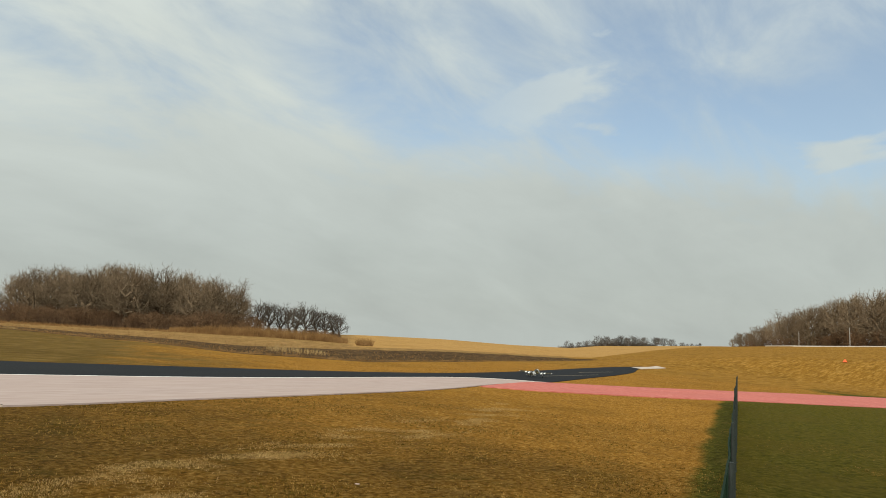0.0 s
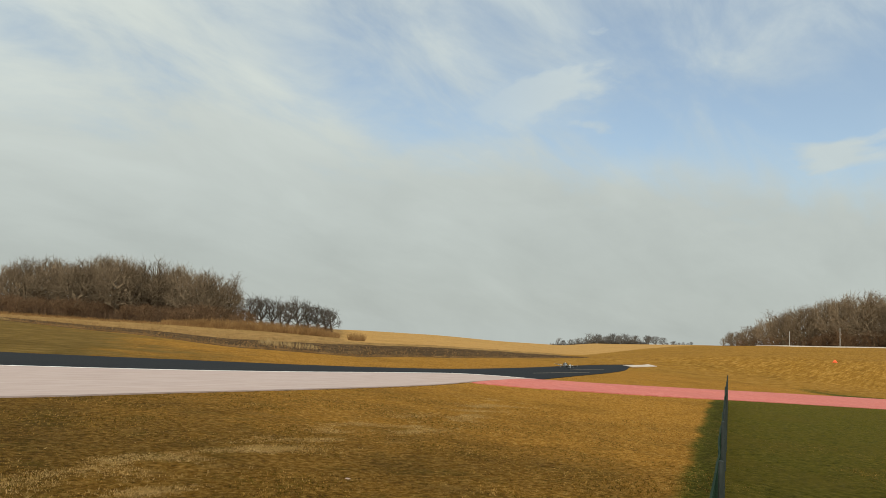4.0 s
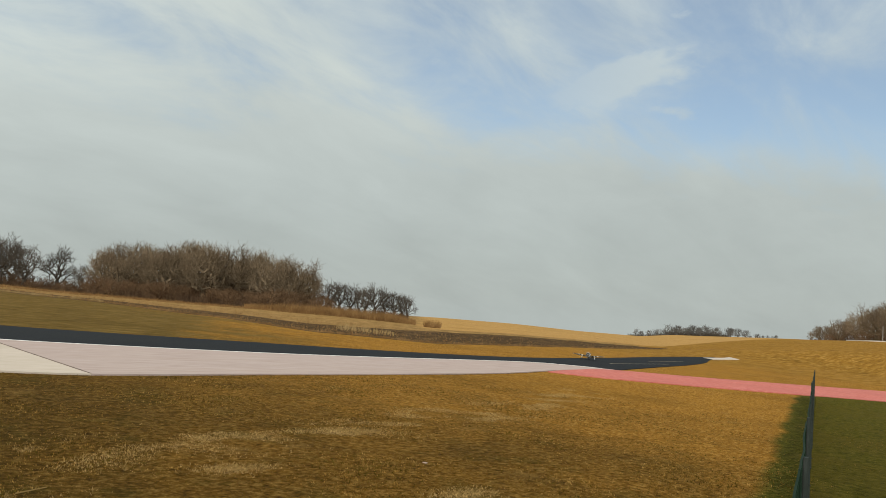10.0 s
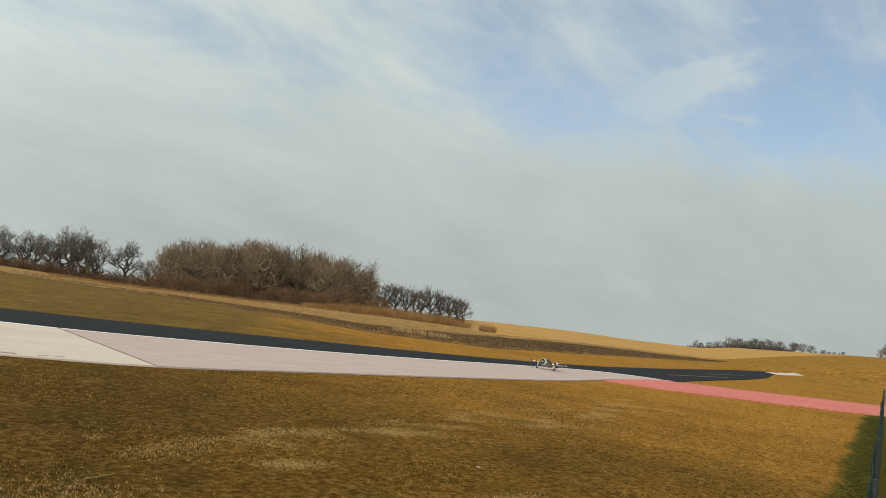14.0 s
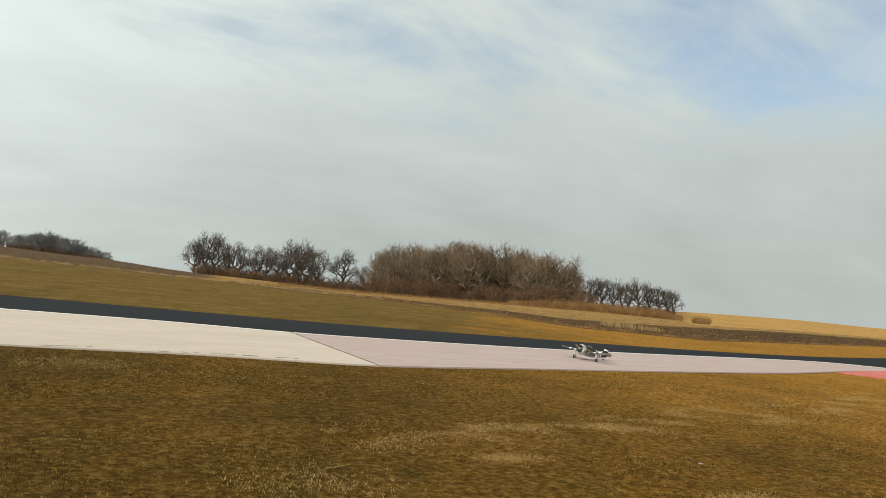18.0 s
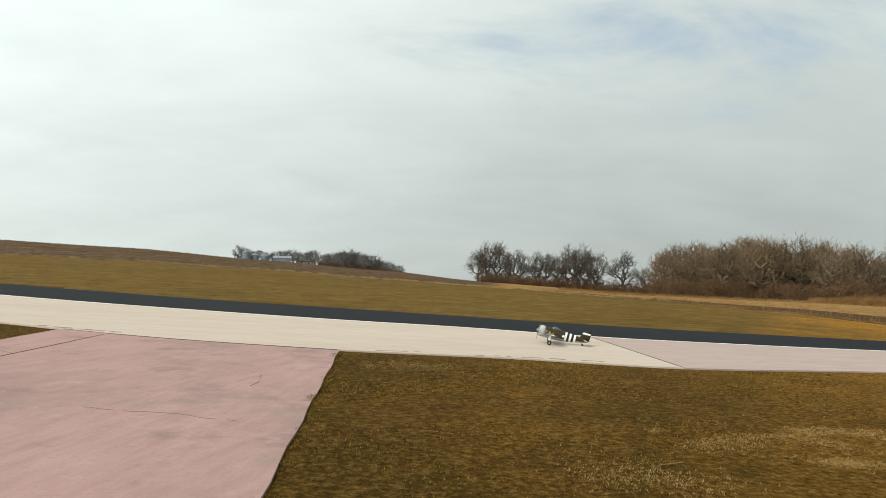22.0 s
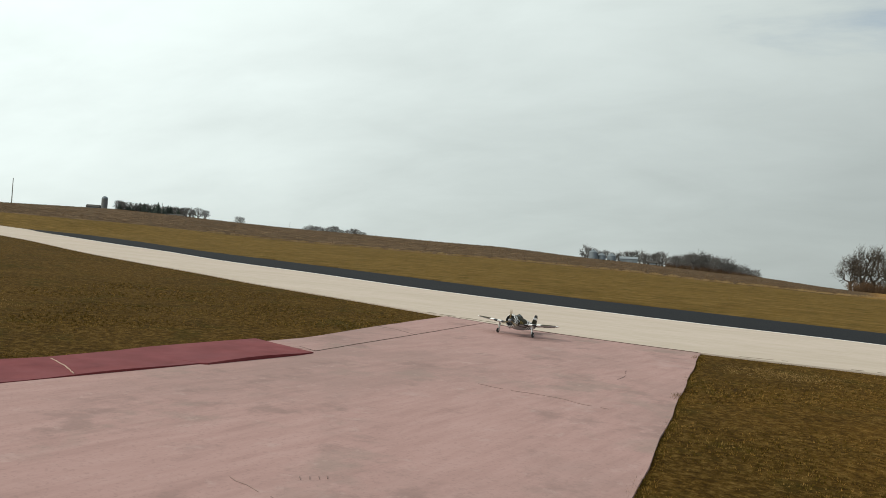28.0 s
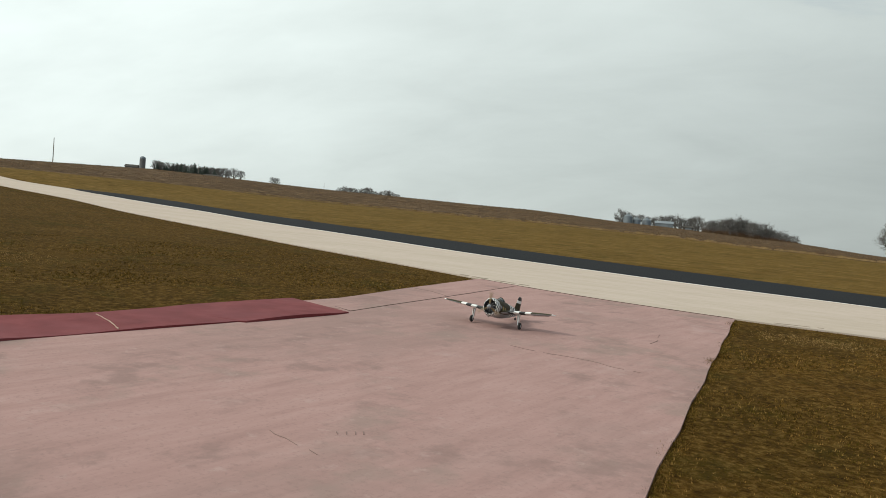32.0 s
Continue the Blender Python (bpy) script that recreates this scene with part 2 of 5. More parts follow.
def land_material():
    """All covers of the land in one material; each is let in by the mask that the ground carries for it, with ragged edges."""
    mt = bpy.data.materials.new("land_cover")
    mt.use_nodes = True
    nt = mt.node_tree
    b = nt.nodes["Principled BSDF"]
    tc = nt.nodes.new("ShaderNodeTexCoord")

    def noise_node(scale, detail, rough, stretch=(1, 1, 1)):
        mp = nt.nodes.new("ShaderNodeMapping")
        mp.inputs["Scale"].default_value = stretch
        nt.links.new(tc.outputs["Object"], mp.inputs[0])
        n = nt.nodes.new("ShaderNodeTexNoise")
        n.inputs["Scale"].default_value, n.inputs["Detail"].default_value, n.inputs["Roughness"].default_value = scale, detail, rough
        nt.links.new(mp.outputs[0], n.inputs[0])
        return n.outputs[0]

    def mapped(v, a, bb, lo, hi):
        n = nt.nodes.new("ShaderNodeMapRange")
        n.interpolation_type = "SMOOTHSTEP"
        nt.links.new(v, n.inputs[0])
        for i, q in enumerate((a, bb, lo, hi), 1):
            n.inputs[i].default_value = q
        return n.outputs[0]

    def math_node(op, a, v):
        n = nt.nodes.new("ShaderNodeMath")
        n.operation = op
        nt.links.new(a, n.inputs[0])
        if isinstance(v, float):
            n.inputs[1].default_value = v
        else:
            nt.links.new(v, n.inputs[1])
        return n.outputs[0]

    def mix(fac, a, c, mode="MIX"):
        mx = nt.nodes.new("ShaderNodeMix")
        mx.data_type, mx.blend_type = "RGBA", mode
        nt.links.new(fac, mx.inputs[0])
        nt.links.new(a, mx.inputs[6])
        if isinstance(c, tuple):
            mx.inputs[7].default_value = (*c, 1)
        else:
            nt.links.new(c, mx.inputs[7])
        return mx.outputs[2]

    grains = [noise_node(12.0, 8, 0.82), noise_node(1.6, 10, 0.74, (0.3, 2.0, 1)), noise_node(0.8, 11, 0.80, (0.7, 1.2, 1)), noise_node(1.5, 10, 0.80, (0.7, 1.3, 1))]
    spans = (0.30, 0.40, 0.28, 0.30)
    edge = noise_node(0.22, 6, 0.65)
    fine_edge = noise_node(1.4, 5, 0.6)
    wobble = math_node("ADD", math_node("MULTIPLY", edge, 0.9), math_node("MULTIPLY", fine_edge, 0.35))
    col = None
    for name, stops, kind in COVERS:
        c = ramp_node(nt, grains[kind], stops, spans[kind])
        if col is None:
            col = c
            continue
        at = nt.nodes.new("ShaderNodeAttribute")
        at.attribute_name = name
        # the mask runs from 0 to 1 over a stretch of land; the wobble makes its edge ragged
        fac = mapped(math_node("ADD", math_node("SUBTRACT", at.outputs["Fac"], 0.625), wobble), 0.05 if name == "olive_lawn" else 0.34, 0.95 if name == "olive_lawn" else 0.66, 0.0, 1.0)
        fac = math_node("MULTIPLY", fac, mapped(at.outputs["Fac"], 0.0, 0.12, 0.0, 1.0))
        col = mix(fac, col, c)
    # worn, bleached and damp patches at two sizes
    col = mix(mapped(noise_node(1.2, 5, 0.6), 0.58, 0.76, 0.0, 0.30), col, (0.30, 0.175, 0.055))
    col = mix(mapped(noise_node(2.3, 5, 0.6), 0.52, 0.72, 0.0, 0.40), col, (0.45, 0.42, 0.36), "MULTIPLY")
    col = mix(mapped(noise_node(0.12, 4, 0.6), 0.45, 0.70, 0.0, 0.45), col, (0.70, 0.72, 0.66), "MULTIPLY")
    col = mix(mapped(noise_node(0.6, 6, 0.7), 0.46, 0.62, 0.0, 0.35), col, (0.60, 0.60, 0.55), "MULTIPLY")
    # tufts that have begun to green in the duller lawn
    at = nt.nodes.new("ShaderNodeAttribute")
    at.attribute_name = "olive_lawn"
    col = mix(math_node("MULTIPLY", mapped(noise_node(1.1, 6, 0.68), 0.52, 0.66, 0.0, 0.55), at.outputs["Fac"]), col, (0.040, 0.032, 0.0045))
    nt.links.new(col, b.inputs["Base Color"])
    b.inputs["Roughness"].default_value, b.inputs["Specular IOR Level"].default_value = 0.95, 0.03
    bp = nt.nodes.new("ShaderNodeBump")
    bp.inputs["Strength"].default_value, bp.inputs["Distance"].default_value = 0.8, 0.03
    nt.links.new(noise_node(34, 5, 0.75), bp.inputs["Height"])
    nt.links.new(bp.outputs[0], b.inputs["Normal"])
    return mt


LAND_COVER = land_material()
GREEN = material("greening_grass", [(0.022, 0.020, 0.0015), (0.080, 0.068, 0.006), (0.18, 0.135, 0.025)], scale=7, detail=10, grain=0.86, span=0.27, bump=1.0, bump_scale=60, distance=0.04,
                 big=(0.4, (0.10, 0.070, 0.010), 0.5), spec=0.03, patch=[(2.2, (0.036, 0.034, 0.003), 0.55, 0.72, 0.45)])
PALE = material("pale_runway_fabric", [(0.43, 0.350, 0.285), (0.495, 0.405, 0.335), (0.535, 0.445, 0.375)], scale=5, detail=10, grain=0.72, bump=0.15, distance=0.01, stretch=(0.4, 1.8, 1), big=(0.6, (0.40, 0.325, 0.25), 0.5), spec=0.1, patch=[(0.9, (0.26, 0.20, 0.14), 0.66, 0.8, 0.5)])
PINK = material("faded_pink_fabric", [(0.31, 0.222, 0.196), (0.395, 0.302, 0.27), (0.455, 0.358, 0.325)], scale=5, detail=10, grain=0.68, bump=0.15, distance=0.01, stretch=(0.22, 2.2, 1), big=(0.6, (0.38, 0.28, 0.24), 0.5), spec=0.1)
PADPINK = material("faded_red_pad_fabric", [(0.275, 0.166, 0.148), (0.362, 0.223, 0.200), (0.415, 0.268, 0.243)], scale=2.4, detail=11, grain=0.66, bump=0.35, distance=0.004, bump_scale=9, stretch=(3.0, 0.45, 1), turn=17.0, span=0.7, spec=0.1,
                   spots=[(0.30, (0.245, 0.165, 0.146), 0.46, 0.66, 0.60), (1.3, (0.215, 0.142, 0.126), 0.53, 0.68, 0.62), (0.7, (0.25, 0.185, 0.158), 0.54, 0.66, 0.55), (4.5, (0.42, 0.300, 0.272), 0.58, 0.72, 0.45), (28.0, (0.24, 0.155, 0.138), 0.52, 0.66, 0.40), (0.8, (0.40, 0.285, 0.260), 0.60, 0.72, 0.50)])
RED = material("red_taxiway_fabric", [(0.40, 0.095, 0.075), (0.49, 0.145, 0.115), (0.54, 0.20, 0.16)], scale=5, detail=8, bump=0.1, distance=0.01, big=(0.5, (0.40, 0.12, 0.10), 0.5), spec=0.1)
ASPHALT = material("dark_asphalt", [(0.009, 0.010, 0.012), (0.015, 0.016, 0.018), (0.025, 0.025, 0.026)], scale=30, bump=0.3, bump_scale=90, distance=0.008, rough=0.95, big=(0.3, (0.020, 0.020, 0.021), 0.5), spec=0.08)


# ---- terrain ----
EYE = 1.65
GX, GY = -0.035, 0.038             # slope of the ground round the runway


def plane_z(x, y):
    return GX * x + GY * y


# azimuth, distance and height angle of the lawn's far edge, then of the skyline
LAND = [(-180, 60, -1.6, 300, 0.0), (-100, 70, 0.8, 200, 1.8), (-60, 80, 2.3, 170, 2.9), (-50, 80, 2.4, 170, 2.9), (-40, 78, 2.25, 165, 3.1),
        (-27, 81, 1.68, 150, 2.6), (-14, 75, 1.33, 140, 2.2), (-5, 68, 0.95, 150, 1.6), (4, 58, 0.4, 170, 1.0), (10, 54, 0.05, 220, 0.42),
        (22, 49, -0.68, 180, -0.3), (30, 44, -1.25, 180, -0.45), (38, 39, -1.95, 200, -0.5), (46, 43, -2.25, 260, -0.48), (51, 52, -2.1, 260, -0.56),
        (57, 75, -1.9, 260, -0.82), (60.5, 100, -1.75, 420, -0.88), (63, 118, -1.6, 500, -0.64), (71, 120, -1.05, 300, -0.38), (75, 120, -0.9, 250, -0.22), (84, 120, -0.8, 230, 0.05), (110, 100, -1.3, 300, -0.3), (180, 60, -1.6, 300, 0.0)]


def land(az):
    az = (az + 180) % 360 - 180
    for a, b in zip(LAND, LAND[1:]):
        if a[0] <= az <= b[0]:
            k = (az - a[0]) / (b[0] - a[0])
            k = k * k * (3 - 2 * k) * 0.4 + k * 0.6
            return [p + (q - p) * k for p, q in zip(a[1:], b[1:])]


def terrain(x, y):
    r = math.hypot(x, y)
    az = math.degrees(math.atan2(x, y))
    re, ee, rs, es = land(az)
    flat = plane_z(x, y)
    if r < 0.75 * re:
        return flat
    if r <= re:
        k = (r - 0.75 * re) / (0.25 * re)
        k = k * k * (3 - 2 * k)
        ze = EYE + re * math.tan(radians(ee))
        fe = plane_z(x / r * re, y / r * re)
        return flat + (ze - fe) * k
    if r <= rs:
        k = (r - re) / (rs - re)
        e = ee + (es - ee) * (1 - (1 - k) ** 2.0)
        return EYE + r * math.tan(radians(e))
    if r <= 700:
        return EYE + r * math.tan(radians(es - 0.12 * min(1, (r - rs) / 60)))
    return EYE + r * math.tan(radians(es - 0.12 - 0.1 * min(1, (r - 700) / 1500)))


# ---- lines of the runway: its near side, the seam to the asphalt, the asphalt's far side ----
def curve_y(pts, x):
    xs, ys = [p[0] for p in pts], [p[1] for p in pts]
    i = max(0, min(len(xs) - 2, int(np.searchsorted(xs, x)) - 1))

    def slope(k):
        a, b = max(0, k - 1), min(len(xs) - 1, k + 1)
        return (ys[b] - ys[a]) / (xs[b] - xs[a])

    h = xs[i + 1] - xs[i]
    t = (x - xs[i]) / h
    return ((2 * t**3 - 3 * t * t + 1) * ys[i] + (t**3 - 2 * t * t + t) * h * slope(i) + (-2 * t**3 + 3 * t * t) * ys[i + 1] + (t**3 - t * t) * h * slope(i + 1))


NEAR = [(-70.5, 52.63), (-54.43, 43.25), (-38.74, 34.12), (-29.43, 29.12), (-21.71, 24.3), (-17.3, 21.91), (-13.75, 20.09), (-10.86, 18.51), (-6.88, 16.67), (-3.26, 14.98), (-0, 14.22), (3.32, 14.04), (6.16, 13.63),
        (9.73, 14.14), (14.11, 14.8), (19.44, 15.83), (25.25, 17.55), (29.81, 18.32)]
MID = [(-34.56, 36.64), (-27.41, 32.61), (-22.06, 29.91), (-17.36, 27.12), (-12.54, 25.08), (-7.58, 22.72), (-3.84, 21.42), (-0.01, 20.38), (3.45, 19.77), (6.36, 18.86), (9.38, 18.62), (13.14, 18.6), (17.11, 18.93), (21.99, 19.57),
       (26.21, 19.92), (28.2, 19.39), (29.69, 18.45), (32.25, 19.05), (38.62, 21.03), (47.29, 23.68), (56.64, 26.95), (68.5, 31.92), (82.4, 37.06)]
FARE = [(-72.92, 55.0), (-54.43, 45.4), (-44.61, 42.2), (-36.2, 40.56), (-30, 37.79), (-23.25, 33.89), (-17.08, 31.24), (-12.22, 29.18), (-6.89, 26.84), (-2.79, 25.31), (0.58, 24.56), (4.72, 23.4), (9.22, 22.4), (14.73, 21.93), (20.14, 21.57),
        (25.93, 21.79), (30.61, 22.61), (39.23, 25.02), (56.21, 30.43), (69.47, 34.36), (88.52, 39.25)]

FENCE_AZ = 72.0


def far_side(x):
    return curve_y(FARE, x)


def part(name, bm, mat, parent=None, label=""):
    me = bpy.data.meshes.new(name)
    bm.to_mesh(me)
    bm.free()
    for mm in (mat if isinstance(mat, (list, tuple)) else [mat]):
        me.materials.append(mm)
    ob = new(name, me)
    if parent is not None:
        ob.parent = parent
    if label:
        ob["label"] = label
    return ob


def cover(az, r):
    """Shares of the covers at a spot, by name; the plain lawn is what is left."""
    re, ee, rs, es = land(az)
    x, y = r * math.sin(radians(az)), r * math.cos(radians(az))
    w = {}
    if r < re:
        # greener to the west; the golden east also has front-lit brightness in its colour
        w["olive_lawn"] = float(np.interp(x - 0.25 * max(0.0, y - 18), (-8, 4, 22), (0.96, 0.78, 0.0)))
        if x < -2.5 - 0.12 * (10 - y) and y < float(np.interp(x, (-70, -39, -22, -7, -3), (55, 37, 27, 19.5, 18))) and -100 < az < 0:
            w["olive_lawn"] = 1.0
        # far lawn: lighter colour holds how bright grass looks at a grazing view
        if x < 70 and y > far_side(max(x, -72.0)) and az < 60:
            w["far_lawn"] = float(np.interp(az, (18, 48), (1.0, 0.0)))
        off = r * math.sin(radians(FENCE_AZ - az))
        w["mown_lawn"] = float(np.interp(r, (45, 80), (0, 1))) * float(np.interp(az, (44, 60), (0, 1)))
        w["green_and_shaded_lawn"] = float(np.interp(az, (84, 90), (0, 0.9))) * float(np.interp(r, (36, 60), (1, 0))) + 1.3 * math.exp(-((az - 81) / 6) ** 2 - ((r - 63) / 9) ** 2)
        # fence's shadow on its left, painted into the ground's colour as greener grass
        if 0 < FENCE_AZ - az < 60 and r < 34:
            w["green_and_shaded_lawn"] += float(np.interp(off, (0.9, 1.7), (1.0, 0.0)))
        return w
    s = min(1.0, (r - re) / (rs - re))
    wet = float(np.interp(az, (12, 17, 40, 46, 52, 56, 60, 63), (0.0, 0.20, 0.20, 0.26, 0.25, 0.22, 0.12, 0.0)))
    gold = float(np.interp(az, (43.5, 46.5, 66, 74), (0, 1, 1, 0)))
    w["stubble"] = float(np.interp(az, (9, 15), (1, 0))) if az < 90 else float(np.interp(az, (110, 125), (0, 1)))
    w["tan_weeds"] = float(np.interp(az, (9, 15, 43, 47, 58, 63), (0, 1, 1, 1, 1, 0)))
    w["gold_field"] = gold * float(np.interp(s, (wet + 0.02 + 0.07 * max(0.0, az - 62), wet + 0.09 + 0.09 * max(0.0, az - 62)), (0, 1)))
    w["soil"] = float(np.interp(s, (wet - 0.05, wet + 0.03), (1, 0))) if wet > 0.02 else 0.0
    w["mown_lawn"] = float(np.interp(az, (59, 64), (0, 1)))
    return w


def build_ground():
    azs = [-180 + 2.0 * i for i in range(50)] + [-80 + 0.5 * i for i in range(270)] + [55 + 0.25 * i for i in range(80)] + [75 + 0.5 * i for i in range(30)] + [90 + 2.0 * i for i in range(45)]
    vs, fs = [(0.0, 0.0, 0.0)], []
    masks = {name: [0.74 if name == "olive_lawn" else 0.0] for name, _c, _k in COVERS[1:]}
    inner = [0.8, 1.6, 3, 5, 8, 11, 14, 17]
    nr = None
    for az in azs:
        re, ee, rs, es = land(az)
        rr = inner + [17 + (re - 17) * k / 20 for k in range(1, 21)] + [re + (rs - re) * (k / 28) ** 1.5 for k in range(1, 29)]
        rr += [rs + 15, rs + 60, max(rs + 120, 420), 700, 1200, 2200, 4200]
        nr = len(rr)
        for r in rr:
            x, y = r * math.sin(radians(az)), r * math.cos(radians(az))
            vs.append((x, y, terrain(x, y)))
            w = cover(az, r + 0.01)
            for name, m in masks.items():
                m.append(w.get(name, 0.0))
    n = len(azs)
    for i in range(n):
        j = (i + 1) % n
        fs.append((0, 1 + j * nr, 1 + i * nr))
        for k in range(nr - 1):
            a, b = 1 + i * nr + k, 1 + j * nr + k
            fs.append((a, b, b + 1, a + 1))
    me = bpy.data.meshes.new("ground")
    me.from_pydata(vs, [], fs)
    me.materials.append(LAND_COVER)
    for p in me.polygons:
        p.use_smooth = True
    for name, m in masks.items():
        me.attributes.new(name, "FLOAT", "POINT").data.foreach_set("value", m)
    ob = new("ground", me)
    tagged(ob, "dormant brown lawn running into stubble fields and hills", "ground", kind="structure")


build_ground()


# ---- runway, strips and pad: thin fabric and asphalt sheets on the lawn ----
def ribbon(name, lo, hi, x0, x1, mat, lift, label, step=0.5, rows=4, category="runway"):
    n = max(2, int((x1 - x0) / step))
    bm = bmesh.new()
    top = []
    for i in range(n + 1):
        x = x0 + (x1 - x0) * i / n
        a, b = lo(x), hi(x)
        top.append([bm.verts.new((x, a + (b - a) * j / rows, terrain(x, a + (b - a) * j / rows) + lift)) for j in range(rows + 1)])
    for i in range(n):
        for j in range(rows):
            bm.faces.new((top[i][j], top[i + 1][j], top[i + 1][j + 1], top[i][j + 1]))
    edge = [e for e in bm.edges if e.is_boundary]
    r = bmesh.ops.extrude_edge_only(bm, edges=edge)
    for v in r["geom"]:
        if isinstance(v, bmesh.types.BMVert):
            v.co.z -= 0.06
    bmesh.ops.recalc_face_normals(bm, faces=bm.faces)
    ob = part(name, bm, mat)
    return tagged(ob, label, category, kind="structure")


near, far_edge = (lambda x: curve_y(NEAR, x)), far_side


def mid(x):
    """The runway's far side; at the west end it widens over the asphalt's width."""
    if x >= -34.56:
        return curve_y(MID, x)
    k = max(0.0, min(1.0, (-38.56 - x) / 8.0))
    return curve_y(MID, -34.56) + (-34.56 - x) * 0.6 + (far_edge(x) - curve_y(MID, -34.56) - (-34.56 - x) * 0.6) * k


ribbon("runway", near, mid, -70, 6.2, PALE, 0.03, "pale worn fabric runway on the lawn")
ribbon("runway_pink_section", near, mid, 6.2, 29.7, PINK, 0.03, "faded pink fabric section of the runway")
ribbon("asphalt_strip", lambda x: mid(x) + 0.004, far_edge, -45.6, 80.5, ASPHALT, 0.026, "dark asphalt strip along the runway", category="asphalt strip")


def sheet(name, at, nu, nv, mat, lift, label, category, depth=0.06, wave=None):
    """A thin laid sheet; at(u, v) gives x, y for u, v in 0..1."""
    bm = bmesh.new()
    g = []
    for i in range(nu + 1):
        row = []
        for j in range(nv + 1):
            x, y = at(i / nu, j / nv)
            row.append(bm.verts.new((x, y, terrain(x, y) + lift + (wave(i / nu, j / nv) if wave else 0.0))))
        g.append(row)
    for i in range(nu):
        for j in range(nv):
            bm.faces.new((g[i][j], g[i + 1][j], g[i + 1][j + 1], g[i][j + 1]))
    r = bmesh.ops.extrude_edge_only(bm, edges=[e for e in bm.edges if e.is_boundary])
    for v in r["geom"]:
        if isinstance(v, bmesh.types.BMVert):
            v.co.z -= depth
    bmesh.ops.recalc_face_normals(bm, faces=bm.faces)
    return tagged(part(name, bm, mat), label, category, kind="structure")


SEAM = material("dark_open_seam", [(0.09, 0.062, 0.050), (0.17, 0.118, 0.096)], scale=6, bump=0.2)
CRACKS = material("dull_crack", [(0.19, 0.125, 0.108), (0.27, 0.18, 0.158)], scale=9, bump=0.2)
CREAM = material("cream_binding_tape", [(0.36, 0.25, 0.19), (0.46, 0.33, 0.26)], scale=9, bump=0.2)


def pad_left(y):
    return float(np.interp(y, (-7.95, 5.41, 7.34, 9.34, 10.81, 12.43, 14.93, 16.4), (-9.73, -6.01, -5.3, -4.62, -4.41, -4.14, -3.79, -3.61)))


def pad_right(y):
    return float(np.interp(y, (-8.39, 4.1, 6.24, 8.45, 10.73, 13.09, 14.29, 15.52), (-1.12, -0.37, -0.24, -0.10, 0.04, 0.19, 0.26, 0.33))) + 0.012 * math.sin(y * 3.1)


def lawn_left(y):
    return float(np.interp(y, (-7.91, 6.11, 6.76, 7.84, 8.83, 9.73, 10.41, 12.35, 15.57, 17.54), (-10.63, -6.81, -6.4, -6.11, -5.8, -5.49, -5.26, -5.07, -4.65, -4.44)))


def front(x):
    return near(x) - 0.012


def pad_at(u, v):
    y0 = -9.0
    yy = y0 + (14.64 - y0) * v
    a, b = pad_left(yy), pad_right(yy)
    x = a + (b - a) * u
    y = y0 + (front(x) - y0) * v
    return x, y


sheet("apron", pad_at, 12, 44, PADPINK, 0.022, "faded red fabric apron with worn streaks", "apron")


def strip_at(u, v):
    y = 9.52 + (15.28 - 9.52) * v
    a, b = lawn_left(y), pad_left(y) - 0.004
    x = a + (b - a) * u
    return x, 9.52 + (front(x) - 9.52) * v


sheet("apron_side_strip", strip_at, 4, 14, PADPINK, 0.026, "faded red fabric strip beside the apron", "apron")


def red_strip_at(u, v):
    y = -9.0 + 18.52 * v
    a, b = lawn_left(y) - 0.1, pad_left(y) + 0.05
    return a + (b - a) * u, y - 0.45 * (u - 0.5) * (1 if v > 0.9 else 0)


def red_wave(u, v):
    return 0.032 + u * (0.010 * math.sin(v * 61.0) + 0.009 * math.sin(v * 27.0 + 1.0))


RED_DARK = material("dark_red_fabric", [(0.115, 0.019, 0.020), (0.155, 0.029, 0.031), (0.20, 0.048, 0.048)], scale=2.5, bump=0.2, distance=0.01, big=(0.8, (0.17, 0.05, 0.055), 0.6))
sheet("red_edge_strip", red_strip_at, 3, 70, RED_DARK, 0.012, "loose dark red fabric strip with a rippled edge", "fabric strip", wave=red_wave)


def thin_line(name, pts, width, mat, lift, label, category="seam", broken=0.0):
    bm = bmesh.new()
    prev = None
    rng = random.Random(len(pts) * 7 + int(pts[0][0] * 10))
    fine = []
    for a, b in zip(pts, pts[1:]):
        n = max(1, int(math.dist(a, b) / 0.08))
        fine += [(a[0] + (b[0] - a[0]) * k / n, a[1] + (b[1] - a[1]) * k / n) for k in range(n)]
    fine.append(pts[-1])
    for i, (x, y) in enumerate(fine):
        q = fine[min(i + 1, len(fine) - 1)]
        p = fine[max(i - 1, 0)]
        d = Vector((q[0] - p[0], q[1] - p[1])).normalized()
        w = width * rng.uniform(0.3, 1.0) / 2
        ox, oy = -d.y * w, d.x * w
        jit = rng.uniform(-0.012, 0.012) if broken else rng.uniform(-0.003, 0.003)
        z = terrain(x, y) + lift
        cur = [bm.verts.new((x + ox + jit, y + oy + jit, z)), bm.verts.new((x - ox + jit, y - oy + jit, z))]
        if prev and rng.random() >= broken:
            bm.faces.new((prev[0], prev[1], cur[1], cur[0]))
        prev = cur
    r = bmesh.ops.extrude_face_region(bm, geom=bm.faces[:])
    for v in r["geom"]:
        if isinstance(v, bmesh.types.BMVert):
            v.co.z -= 0.02
    bmesh.ops.recalc_face_normals(bm, faces=bm.faces)
    return tagged(part(name, bm, mat), label, category, kind="structure")


def along(fn, x0, x1, n=24):
    return [(x0 + (x1 - x0) * i / n, fn(x0 + (x1 - x0) * i / n)) for i in range(n + 1)]


